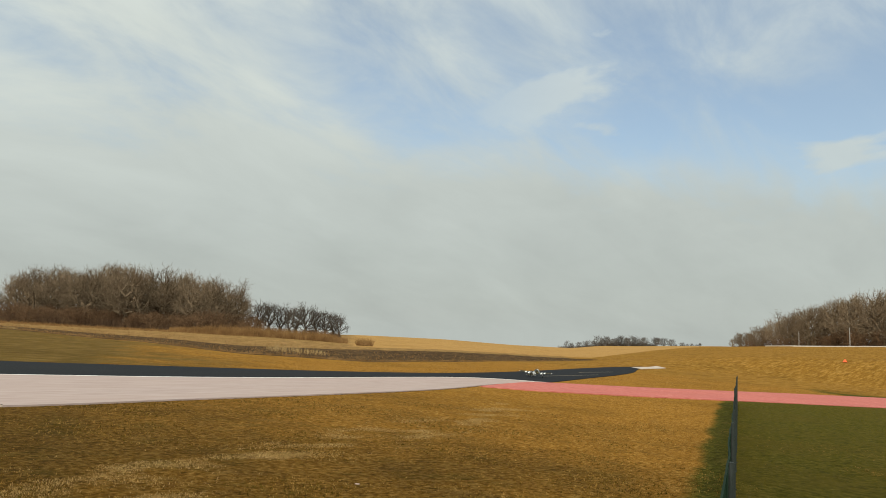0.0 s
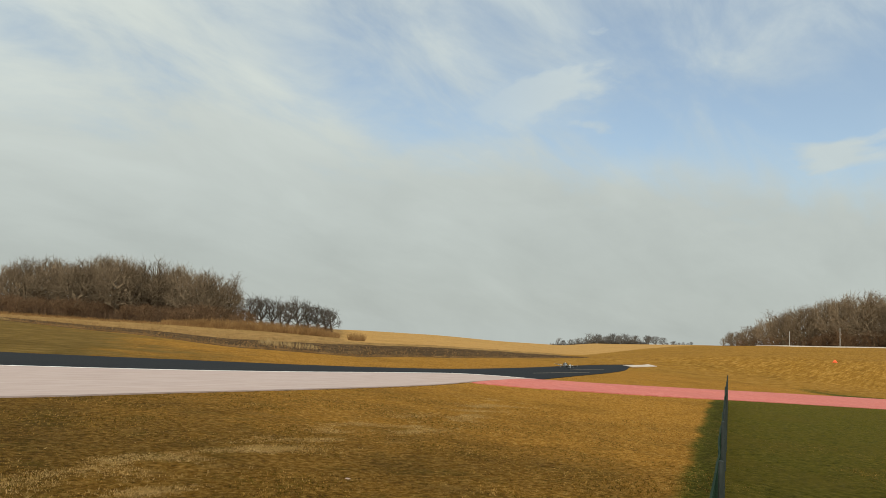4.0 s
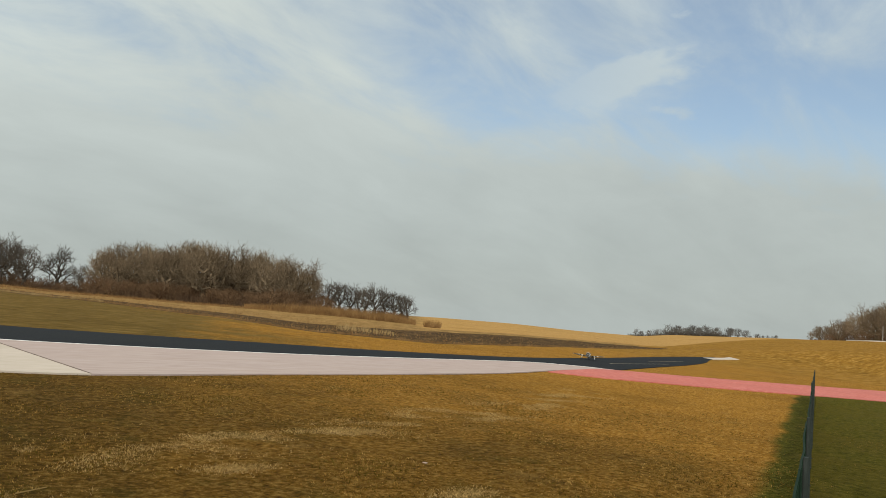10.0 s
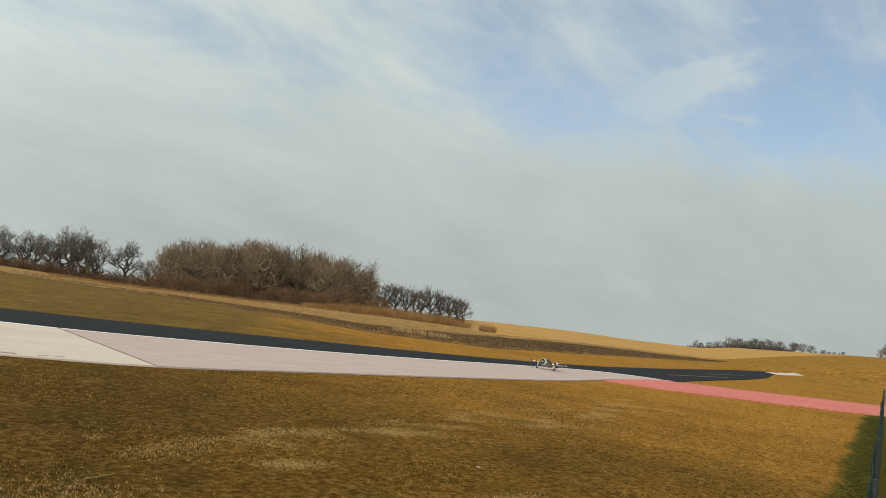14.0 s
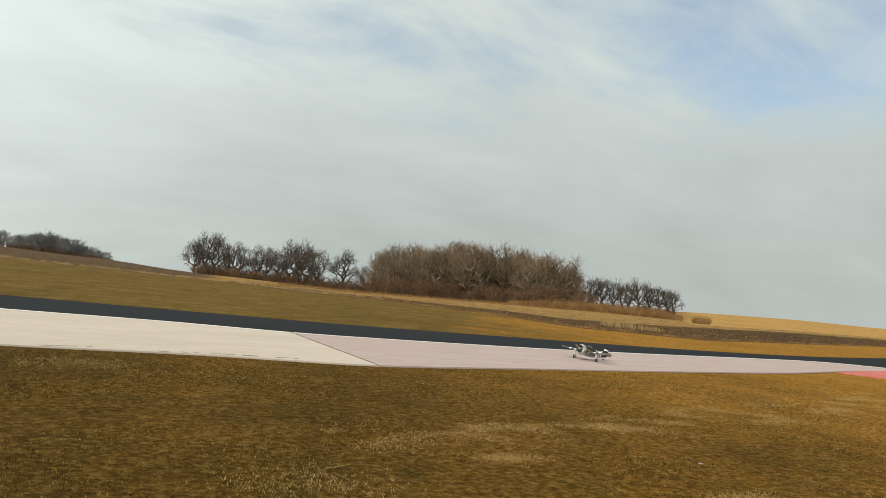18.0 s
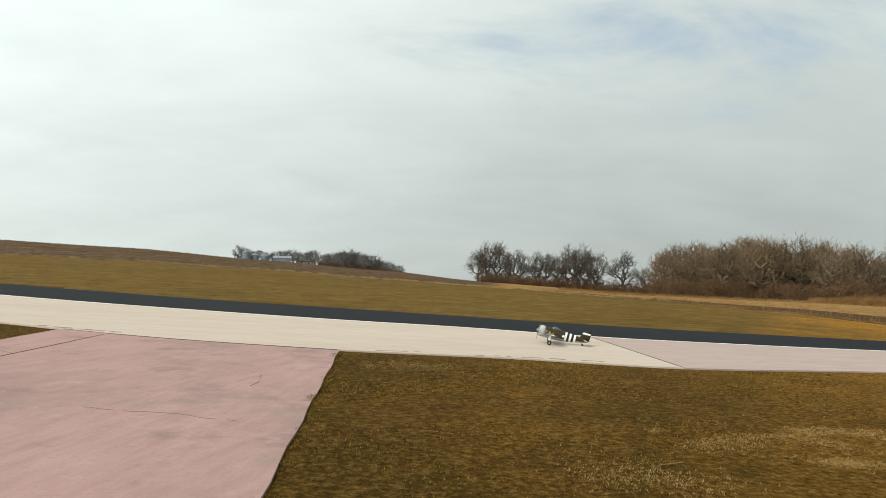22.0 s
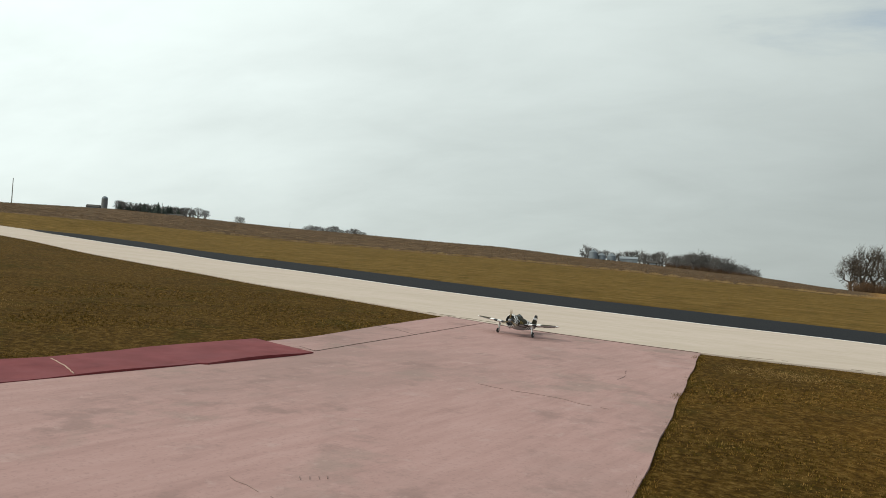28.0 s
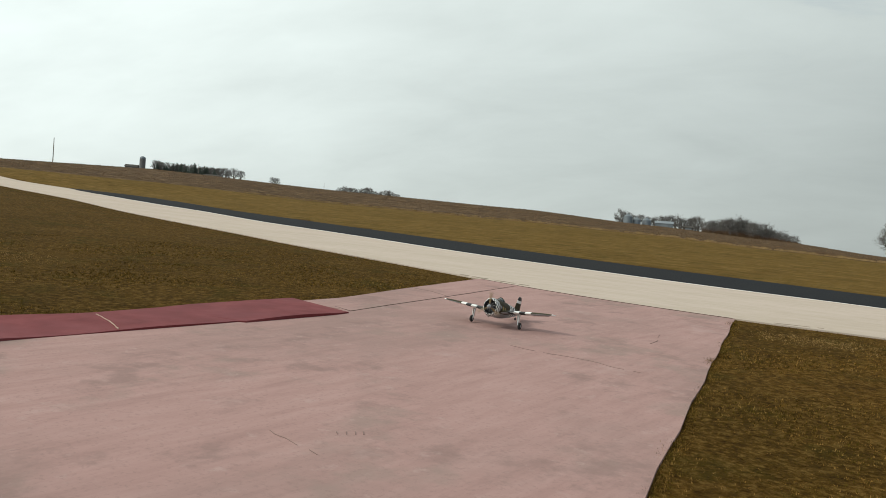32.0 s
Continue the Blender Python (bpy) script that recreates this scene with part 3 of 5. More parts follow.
thin_line("apron_front_seam", along(front, -4.64, 0.25), 0.022, SEAM, 0.0325, "dark open seam between apron and runway")
thin_line("runway_cross_seam", [(6.2, near(6.2) + 0.02), (6.2, mid(6.2) - 0.02)], 0.035, SEAM, 0.037, "dark seam across the runway")
thin_line("apron_side_seam", [(pad_left(y), y) for y in (15, 13.93, 13, 11.61, 10.48, 9.47)] + [(-4.93, 9.65)], 0.010, SEAM, 0.0285, "dark torn seam along the apron")
thin_line("apron_short_seam", [(-5.03, 12.7), (-4.61, 12.56), (pad_left(12.2), 12.2)], 0.009, SEAM, 0.0285, "dark seam across the side strip")
thin_line("red_strip_tape", [(-6.36, 6.81), (-6.01, 6.61), (-5.66, 6.36)], 0.014, CREAM, 0.050, "cream tape across the red strip", "tape")
CRACK_LINES = [[(-2.2, 8.72), (-1.79, 8.6), (-1.28, 8.54), (-0.96, 8.37), (-0.69, 8.31)], [(-2.72, 4.48), (-2.54, 4.4), (-2.4, 4.34), (-2.23, 4.24)],
               [(-0.78, 10.26), (-0.7, 10.6), (-0.73, 11.08)]]
for k, line in enumerate(CRACK_LINES):
    thin_line("apron_crack", line, 0.006 if k else 0.009, CRACKS, 0.0265, "fine dark crack in the apron fabric", "crack", 0.18)
for k in range(4):
    thin_line("cleat_mark", [(-2.34 + 0.05 * k, 4.72 + 0.035 * k), (-2.31 + 0.05 * k, 4.67 + 0.035 * k)], 0.008, CRACKS, 0.0268, "small dark scuff mark on the apron", "mark")
thin_line("runway_white_edge", along(lambda x: mid(x) - 0.05, -34.46, 29.2, 80), 0.07, material("white_edge_paint", [(0.75, 0.73, 0.70), (0.82, 0.80, 0.78)], scale=5, bump=0.1), 0.036, "bright white worn edge of the runway", "edge line")
STAIN = material("dirt_stain", [(0.15, 0.115, 0.08), (0.30, 0.245, 0.18)], scale=8, bump=0.2)
for x0, x1, w in ((2.6, 4.9, 0.13), (0.9, 1.8, 0.10), (-5.2, -3.6, 0.16)):
    thin_line("runway_stain", [(x0 + (x1 - x0) * i / 8, near(x0 + (x1 - x0) * i / 8) + 0.10 + 0.16 * i / 8) for i in range(9)], w, STAIN, 0.0325, "dark dirt stain near the runway's edge", "stain", 0.3)

# red taxiway running off to the east
RU = [(22.71, 16.67), (26, 17.69), (29.19, 18.22), (34.08, 16.6), (41.69, 14.7), (53, 11.84), (93.57, -0.35), (152.56, -18.57)]
RL = [(22.7, 16.61), (23.92, 15.37), (26.03, 14.31), (29.53, 12.78), (34.69, 10.91), (43.02, 7.59), (69.67, -3), (110.38, -18.78)]


def poly_at(p, u):
    u = u * (len(p) - 1)
    i = min(int(u), len(p) - 2)
    k = u - i
    a, b, c, d = p[max(i - 1, 0)], p[i], p[i + 1], p[min(i + 2, len(p) - 1)]
    return [0.5 * (2 * b[m] + (c[m] - a[m]) * k + (2 * a[m] - 5 * b[m] + 4 * c[m] - d[m]) * k * k + (3 * b[m] - a[m] - 3 * c[m] + d[m]) * k**3) for m in (0, 1)]


def taxi_at(u, v):
    a, b = poly_at(RL, u), poly_at(RU, u)
    return a[0] + (b[0] - a[0]) * v, a[1] + (b[1] - a[1]) * v


def green_at(u, v):
    """The greener lawn beyond the fence, from behind the pilots' line to under the taxiway."""
    a = (0.90 - 3.85 - 7.0 * u, 1.105 - 1.25 - 22.0 * u)
    b = taxi_at(0.562 + 0.438 * u, 0.5)
    return a[0] + (b[0] - a[0]) * v, a[1] + (b[1] - a[1]) * v


sheet("greening_lawn", green_at, 20, 40, GREEN, 0.008, "short greening lawn beyond the mesh fence", "lawn")
sheet("taxiway", taxi_at, 60, 4, RED, 0.034, "red fabric taxiway strip on the lawn", "taxiway")
sheet("asphalt_end_patch", lambda u, v: (69.48 + 14.92 * u + 2.99 * v, 32.14 + 3.87 * u + 2.36 * v), 8, 2, PALE, 0.05, "pale worn fabric patch at the asphalt's end", "patch")
for x0, yy, x1, y1 in ((34.29, 21.35, 43.99, 23.33), (44.38, 24.82, 52.22, 26.49)):
    thin_line("asphalt_line", [(x0, yy), (x1, y1)], 0.08, STAIN, 0.034, "faded pale line on the asphalt", "line")


# ---- bare trees ----
def tube(bm, a, b, ra, rb, n=3):
    d = (b - a).normalized()
    s = d.orthogonal().normalized()
    t = d.cross(s)
    lo = [bm.verts.new(a + (s * math.cos(k * 2 * math.pi / n) + t * math.sin(k * 2 * math.pi / n)) * ra) for k in range(n)]
    hi = [bm.verts.new(b + (s * math.cos(k * 2 * math.pi / n) + t * math.sin(k * 2 * math.pi / n)) * rb) for k in range(n)]
    for k in range(n):
        bm.faces.new((lo[k], lo[(k + 1) % n], hi[(k + 1) % n], hi[k]))
    if n > 3:
        bm.faces.new(hi)


class Twigs:
    """Collects tapered branches as plain vertex and face lists, so that a large crown builds fast."""

    def __init__(self):
        self.v, self.f = [], []

    def add(self, a, b, ra, rb, n=3):
        d = (b - a)
        if d.length < 1e-6:
            return
        d.normalize()
        s = d.orthogonal().normalized()
        t = d.cross(s)
        k0 = len(self.v)
        for p, r in ((a, ra), (b, rb)):
            for k in range(n):
                q = p + (s * math.cos(k * 2 * math.pi / n) + t * math.sin(k * 2 * math.pi / n)) * r
                self.v.append(q[:])
        for k in range(n):
            self.f.append((k0 + k, k0 + (k + 1) % n, k0 + n + (k + 1) % n, k0 + n + k))

    def mesh(self, name, mat):
        me = bpy.data.meshes.new(name)
        me.from_pydata(self.v, [], self.f)
        me.materials.append(mat)
        return me


def prisms(name, a, b, ra, rb, mat):
    """A mesh of three-sided tapered branches from the points a to the points b."""
    d = b - a
    d /= np.maximum(np.linalg.norm(d, axis=1), 1e-6)[:, None]
    ref = np.where(np.abs(d[:, 2:3]) < 0.9, np.array([[0.0, 0.0, 1.0]]), np.array([[1.0, 0.0, 0.0]]))
    u = np.cross(d, ref)
    u /= np.linalg.norm(u, axis=1)[:, None]
    w = np.cross(d, u)
    ring = []
    for p, r in ((a, ra), (b, rb)):
        for k in range(3):
            ring.append(p + (u * math.cos(k * 2.0944) + w * math.sin(k * 2.0944)) * r[:, None])
    v = np.stack(ring, axis=1).reshape(-1, 3)
    base = np.arange(len(a))[:, None] * 6
    f = np.concatenate([base + np.array([[k, (k + 1) % 3, 3 + (k + 1) % 3, 3 + k]]) for k in range(3)])
    me = bpy.data.meshes.new(name)
    me.from_pydata(v.tolist(), [], f.tolist())
    me.materials.append(mat)
    return me


def tree_thing(name, seed, height, mat, label, group, low=0.10, wide=0.45, tips=1100, reach=0.45, thin=0.015, twigs=3, trunk=0.22, stems=1, top=1.0, lobes=46):
    """A bare tree: tips fill a lobed crown, and each joins the branch from which the way back to the root is short (reach weighs that way)."""
    rs = np.random.RandomState(seed)
    root = new(name)
    root.empty_display_size = 0.2
    tagged(root, label, "tree", group)
    z0, z1 = low * height, height
    cz, rz, rx = (z0 + z1) / 2, (z1 - z0) / 2, height * wide
    hubs = rs.normal(size=(lobes, 3))
    hubs /= np.linalg.norm(hubs, axis=1)[:, None]
    hubs[:, 2] = np.where(hubs[:, 2] < -0.8, -hubs[:, 2] * 0.7, hubs[:, 2])
    far = np.array([0.80 + 0.34 * noise.noise(Vector((c[0] * 1.9 + seed, c[1] * 1.9, c[2] * 1.9))) for c in hubs])
    hubs *= (far * rs.uniform(0.25, 1.0, lobes) ** 0.35)[:, None]
    q = hubs[rs.randint(0, lobes, tips)] + rs.normal(size=(tips, 3)) * 0.115
    pts = np.stack([q[:, 0] * rx, q[:, 1] * rx, cz + q[:, 2] * rz * top], axis=1)
    th = trunk * height
    nodes, parent, way = [], [], []
    roots = []
    for k in range(stems):
        off = rs.normal(size=2) * (0.05 * height if stems > 1 else 0.0)
        lean = rs.uniform(-0.06, 0.06, 2) * height
        for j in range(6):
            h = -0.3 + (th + 0.3) * j / 5
            nodes.append((off[0] + lean[0] * (j / 5) ** 2 * 0.5, off[1] + lean[1] * (j / 5) ** 2 * 0.5, h))
            parent.append(-1 if j == 0 else len(nodes) - 2)
            way.append(max(0.0, h) * 0.5)
        roots.append(len(nodes) - 1)
    own = len(nodes)
    size = own + tips * 7
    P, L = np.zeros((size, 3)), np.full(size, 1e9)
    P[:own], L[:own] = nodes, way
    L[[i for i in range(own) if i % 6 < 3]] = 1e8
    n = own
    leaves = []
    order = np.argsort(np.linalg.norm(pts - np.array([0, 0, th]), axis=1))
    for t in order:
        p = pts[t]
        dist = np.linalg.norm(P[:n] - p, axis=1)
        i = int(np.argmin(dist + reach * L[:n]))
        d = dist[i]
        steps = int(min(6, max(1, d / (0.055 * height))))
        last, a = i, P[i].copy()
        bend = rs.normal(size=3) * 0.10 * d
        bend[2] -= 0.06 * d
        for k in range(1, steps + 1):
            f = k / steps
            P[n] = a + (p - a) * f + bend * math.sin(math.pi * f) + (rs.normal(size=3) * 0.03 * d if k < steps else 0.0)
            L[n] = L[last] + np.linalg.norm(P[n] - P[last]) if L[last] < 1e7 else d
            parent.append(last)
            last = n
            n += 1
        leaves.append(last)
    par = np.array(parent)
    load = np.zeros(n)
    load[leaves] = 1.0
    for i in range(n - 1, 0, -1):
        if par[i] >= 0:
            load[par[i]] += load[i]
    rad = thin * np.maximum(load, 1.0) ** 0.48
    bm = bmesh.new()
    for i in range(1, own):
        if par[i] >= 0:
            flare = 1.3 if i % 6 == 1 else 1.0
            tube(bm, Vector(P[par[i]]), Vector(P[i]), max(rad[i], rad[par[i]]) * flare, rad[i], 7)
    part("trunk", bm, mat, root)
    idx = np.arange(own, n)
    a, b, ra, rb = P[par[idx]], P[idx], np.minimum(rad[par[idx]], rad[idx] * 1.6), rad[idx]
    # the finest shoots spread outwards from every tip
    lp = np.repeat(P[leaves], twigs, axis=0)
    dirs = lp - np.array([0, 0, th + 0.15 * height])
    dirs /= np.maximum(np.linalg.norm(dirs, axis=1), 0.2)[:, None]
    dirs = dirs + rs.normal(size=dirs.shape) * 0.55
    dirs /= np.linalg.norm(dirs, axis=1)[:, None]
    ends = lp + dirs * (rs.uniform(0.035, 0.075, len(lp)) * height)[:, None]
    ends[:, 2] = np.minimum(ends[:, 2], height * 1.04)
    one = np.full(len(lp), thin)
    crown = new("crown", prisms("crown", np.concatenate([a, lp]), np.concatenate([b, ends]), np.concatenate([ra, one * 0.9]), np.concatenate([rb, one * 0.4]), mat))
    crown.parent = root
    return root


def spot(az, r):
    return r * math.sin(radians(az)), r * math.cos(radians(az))


def plant(src, az, r, size, turn, sink=0.0, first=[]):
    x, y = spot(az, r)
    m = pose(x, y, terrain(x, y) - sink, 0, 0, turn)
    if src.name not in first:
        first.append(src.name)
        src.matrix_basis = m @ Matrix.Diagonal((size, size, size, 1))
        return src
    ob = copy_thing(src, m)
    ob.scale = (size, size, size)
    return ob


BARK_BROWN = material("brown_twigs", [(0.085, 0.060, 0.037), (0.160, 0.114, 0.072), (0.25, 0.182, 0.118)], scale=1.5, bump=0.3, spec=0.05, random_tint=0.22)
BARK_GREY = material("grey_twigs", [(0.050, 0.040, 0.032), (0.090, 0.073, 0.058), (0.15, 0.124, 0.100)], scale=1.5, bump=0.3, spec=0.05, random_tint=0.18)
# haze of the distance is put into the paler grey of these twigs
BARK_HAZE = material("hazed_grey_twigs", [(0.085, 0.078, 0.072), (0.135, 0.125, 0.116), (0.20, 0.188, 0.176)], scale=1.5, bump=0.3, spec=0.05, random_tint=0.15)
# needles lightened to grey-green: aerial haze painted into their colour
PINE = material("hazed_evergreen", [(0.050, 0.062, 0.052), (0.082, 0.098, 0.082), (0.12, 0.136, 0.112)], scale=3, bump=0.4, spec=0.05, random_tint=0.2)
OAK = [tree_thing("oak_tree", 11 + i, 10.0, BARK_BROWN, "bare brown oak with a wide twiggy crown", "oaks of the wood", low=0.08, wide=0.40 + 0.04 * i, trunk=0.20, reach=0.40, thin=0.018, tips=900, lobes=38, twigs=2) for i in range(4)]
GREY_OAK = [tree_thing("oak_tree", 31 + i, 10.0, BARK_GREY, "bare grey oak at the lawn's far edge", "grey oaks", low=0.10, wide=0.44 + 0.04 * i, tips=950, trunk=0.22, reach=0.40, thin=0.016, lobes=40) for i in range(3)]
POPLAR = [tree_thing("poplar_tree", 51 + i, 8.0, BARK_GREY, "slender bare poplar behind the brush", "slender poplars", low=0.05, wide=0.31 + 0.09 * i, tips=560, lobes=44, reach=0.52, trunk=0.22, thin=0.017) for i in range(3)]
FAR = [tree_thing("farm_tree", 71 + i, 10.0, BARK_HAZE, "bare grey tree by the distant farm, haze put in its colour", "distant farm trees", low=0.0, wide=0.42 + 0.05 * i, tips=420, thin=0.034, twigs=3) for i in range(3)]
rt = random.Random(5)


def wood(srcs, a0, a1, n, r_of, h_of, base):
    for i in range(n):
        az = a0 + (a1 - a0) * (i + rt.uniform(0.1, 0.9)) / n
        r = r_of(az) * rt.uniform(0.97, 1.10)
        plant(rt.choice(srcs), az, r, h_of(az) * rt.uniform(0.80, 1.07) / base, rt.uniform(0, 360))


def table(*rows):
    return lambda a: float(np.interp(a, [q[0] for q in rows], [q[1] for q in rows]))


H_A = table((22.5, 7.4), (24.5, 9.6), (28.2, 10.9), (31, 10.2), (34.2, 9.8), (36.3, 8.8), (37.6, 6.8))
wood(OAK, 23.0, 37.2, 28, lambda a: 150, lambda a: H_A(a) * 1.08, 10)
wood(OAK, 23.2, 37.0, 18, lambda a: 166, lambda a: H_A(a) * 1.15, 10)
for az, h in ((10.2, 7.4), (10.9, 8.8), (11.5, 9.4), (12.6, 8.2), (13.1, 7.6), (14.4, 7.8), (15.0, 8.2), (15.9, 7.6), (16.6, 9.2), (17.2, 9.8), (17.9, 9.2), (18.6, 8.6), (20.5, 9.4), (22.2, 6.4)):
    plant(GREY_OAK[int(az * 10) % 3], az, 176 + 7 * math.sin(az * 5), h / 10, az * 77)
for az, h in ((38.5, 7.4), (39.1, 7.0), (39.8, 6.4), (40.5, 5.6), (40.9, 6.6), (41.6, 6.8), (42.3, 6.0), (43.0, 6.2), (43.6, 5.8), (44.0, 5.0)):
    plant(POPLAR[int(az * 10) % 3], az, 166 + 5 * math.sin(az * 9), h / 8, az * 61)
SHRUB_BARK = material("rusty_shrub_twigs", [(0.070, 0.040, 0.022), (0.130, 0.076, 0.042), (0.20, 0.125, 0.072)], scale=1.5, bump=0.2, spec=0.05, random_tint=0.2)
SHRUB = [tree_thing("shrub", 61 + i, 3.4, SHRUB_BARK, "rusty brown leafless shrub at the wood's foot", "shrubs of the wood", low=0.0, wide=0.62 + 0.1 * i, tips=330, trunk=0.04, thin=0.016, reach=0.6) for i in range(3)]
wood(SHRUB, 22.6, 38.2, 44, lambda a: 139, lambda a: 3.3, 3.4)
wood(SHRUB, 22.8, 38.0, 26, lambda a: 146, lambda a: 4.0, 3.4)
wood(SHRUB, 10.2, 22.6, 34, lambda a: 168, lambda a: 2.1, 3.4)
wood(SHRUB, 10.6, 22.6, 20, lambda a: 178, lambda a: 3.0, 3.4)
wood(SHRUB, 38.0, 44.2, 18, lambda a: 152, lambda a: 1.7, 3.4)
R_D = table((71, 900), (72, 640), (73.5, 520), (76, 380), (78.6, 315), (83.6, 262), (100, 230))
H_D = table((71, 10), (73, 16.5), (76, 20), (83.6, 21), (100, 21))
wood(OAK, 71.2, 100, 62, R_D, H_D, 10)
wood(OAK, 71.6, 100, 40, lambda a: R_D(a) * 1.12, H_D, 10)
wood(SHRUB, 72.5, 98, 70, lambda a: R_D(a) * 0.96, lambda a: 7.0, 3.4)
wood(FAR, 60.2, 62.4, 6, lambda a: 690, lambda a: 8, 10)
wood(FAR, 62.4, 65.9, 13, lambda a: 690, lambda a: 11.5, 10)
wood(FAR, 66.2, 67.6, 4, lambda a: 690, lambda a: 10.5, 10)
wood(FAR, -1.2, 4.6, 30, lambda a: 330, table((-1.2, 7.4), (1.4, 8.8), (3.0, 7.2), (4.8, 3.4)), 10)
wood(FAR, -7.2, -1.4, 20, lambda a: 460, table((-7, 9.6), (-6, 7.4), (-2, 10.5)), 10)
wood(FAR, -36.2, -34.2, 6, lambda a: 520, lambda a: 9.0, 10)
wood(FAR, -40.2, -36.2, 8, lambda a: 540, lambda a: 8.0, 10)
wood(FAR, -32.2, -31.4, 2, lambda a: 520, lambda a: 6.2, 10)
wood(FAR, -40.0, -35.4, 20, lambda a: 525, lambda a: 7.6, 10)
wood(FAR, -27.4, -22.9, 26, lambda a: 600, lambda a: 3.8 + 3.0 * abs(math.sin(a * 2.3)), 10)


def evergreen(seed, height):
    rng = random.Random(seed)
    root = new("spruce_tree")
    tagged(root, "dark evergreen spruce with haze-greyed colour in the farm's shelter belt", "tree", "distant spruces")
    bm = bmesh.new()
    tube(bm, Vector((0, 0, -0.2)), Vector((0, 0, height)), height * 0.02, height * 0.003, 5)
    part("trunk", bm, BARK_GREY, root)
    tw = Twigs()
    for k in range(260):
        h = rng.uniform(0.02, 0.98)
        a = rng.uniform(0, 6.28)
        ln = (1 - h) * height * 0.52 * rng.uniform(0.7, 1.15) + 0.1
        c = Vector((0, 0, h * height))
        e = c + Vector((math.cos(a) * ln, math.sin(a) * ln, -0.25 * ln))
        tw.add(c, e, height * 0.022, 0.02)
        tw.add(c + (e - c) * 0.4, e + Vector((math.sin(a), -math.cos(a), 0)) * ln * 0.35, height * 0.016, 0.02)
    crown = new("crown", tw.mesh("crown", PINE))
    crown.parent = root
    return root


SPRUCE = [evergreen(90 + i, 8.0) for i in range(2)]
for i in range(24):
    az = -40.0 + 4.2 * (i + rt.uniform(-0.7, 0.7)) / 23
    plant(SPRUCE[i % 2], az, 512 + rt.uniform(-8, 14), (6.6 if i not in (14, 18) else 9.2) / 8 * rt.uniform(0.42, 1.08), i * 50)
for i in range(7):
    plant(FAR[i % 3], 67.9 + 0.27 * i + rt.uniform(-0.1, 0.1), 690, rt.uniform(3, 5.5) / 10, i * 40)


def twig_stuff(name, seed, count, where, h0, h1, mat, label, width=0.02, fan=0.25, per=3, category="brush"):
    """Upright thin stems spread over a stretch of land, as one object."""
    rng = random.Random(seed)
    v, f = [], []
    for _ in range(count):
        q = where(rng)
        if q is None:
            continue
        x, y = q[:2]
        z = terrain(x, y) - 0.02
        hh = rng.uniform(h0, h1) * (q[2] if len(q) > 2 else 1.0)
        for _k in range(per):
            a, s = rng.uniform(0, 6.28), rng.uniform(0, fan) * hh
            b = rng.uniform(0, 6.28)
            dx, dy = math.cos(b) * width * 0.5, math.sin(b) * width * 0.5
            k = len(v)
            tx, ty = x + math.cos(a) * s, y + math.sin(a) * s
            v += [(x - dx, y - dy, z), (x + dx, y + dy, z), (tx, ty, z + hh * rng.uniform(0.6, 1.0))]
            f.append((k, k + 1, k + 2))
    me = bpy.data.meshes.new(name)
    me.from_pydata(v, [], f)
    me.materials.append(mat)
    return tagged(new(name, me), label, category, kind="stuff")


def in_band(a0, a1, r0, r1, size=None):
    def where(rng):
        az = rng.uniform(a0, a1)
        r = rng.uniform(r0(az) if callable(r0) else r0, r1(az) if callable(r1) else r1)
        return (*spot(az, r), size(az) if size else 1.0)
    return where


def ragged_edge(rng):
    az = rng.uniform(-34, 24)
    clump = noise.noise(Vector((az * 1.7, 3.0, 0.0)))
    if clump < rng.uniform(-0.5, 0.2):
        return None
    return (*spot(az, land(az)[0] + rng.gauss(0.9, 0.5)), 0.7 + 0.5 * clump)


BRUSH = material("brown_brush", [(0.10, 0.052, 0.022), (0.21, 0.115, 0.045), (0.34, 0.20, 0.085)], scale=0.6, bump=0.0, spec=0.05)
REED = material("pale_dry_reeds", [(0.20, 0.125, 0.05), (0.31, 0.205, 0.09), (0.42, 0.30, 0.15)], scale=0.8, bump=0.0, spec=0.05)
STALK = material("corn_stalk_stubble", [(0.07, 0.042, 0.024), (0.145, 0.092, 0.052), (0.27, 0.18, 0.10)], scale=0.9, bump=0.0, spec=0.05)
UNDER = material("dark_undergrowth", [(0.045, 0.027, 0.017), (0.092, 0.056, 0.034), (0.16, 0.10, 0.058)], scale=0.6, bump=0.0, spec=0.05)
twig_stuff("undergrowth", 1, 12000, in_band(22.3, 37.8, 138, 168), 0.5, 2.2, UNDER, "dense dark undergrowth below the bare oaks", 0.05, 0.35)
twig_stuff("undergrowth", 2, 8000, in_band(10.4, 22.3, 166, 186), 0.4, 1.8, UNDER, "dense dark undergrowth below the grey oaks", 0.05, 0.35)
twig_stuff("undergrowth", 3, 9000, in_band(71.5, 100, lambda a: R_D(a) * 0.97, lambda a: R_D(a) * 1.1), 1.5, 5.0, UNDER, "dense dark undergrowth at the wood's edge", 0.08, 0.35)
twig_stuff("brush", 4, 7000, in_band(32.5, 44.6, 126, 140, table((32.5, 0.45), (36, 1.0), (43, 1.0), (44.6, 0.5))), 0.9, 2.0, BRUSH, "brown leafless brush before the poplars", 0.035, 0.4)
twig_stuff("brush", 5, 260, in_band(45.2, 46.4, 118, 122), 0.8, 1.6, BRUSH, "small brown bush on the dry field", 0.04, 0.6)
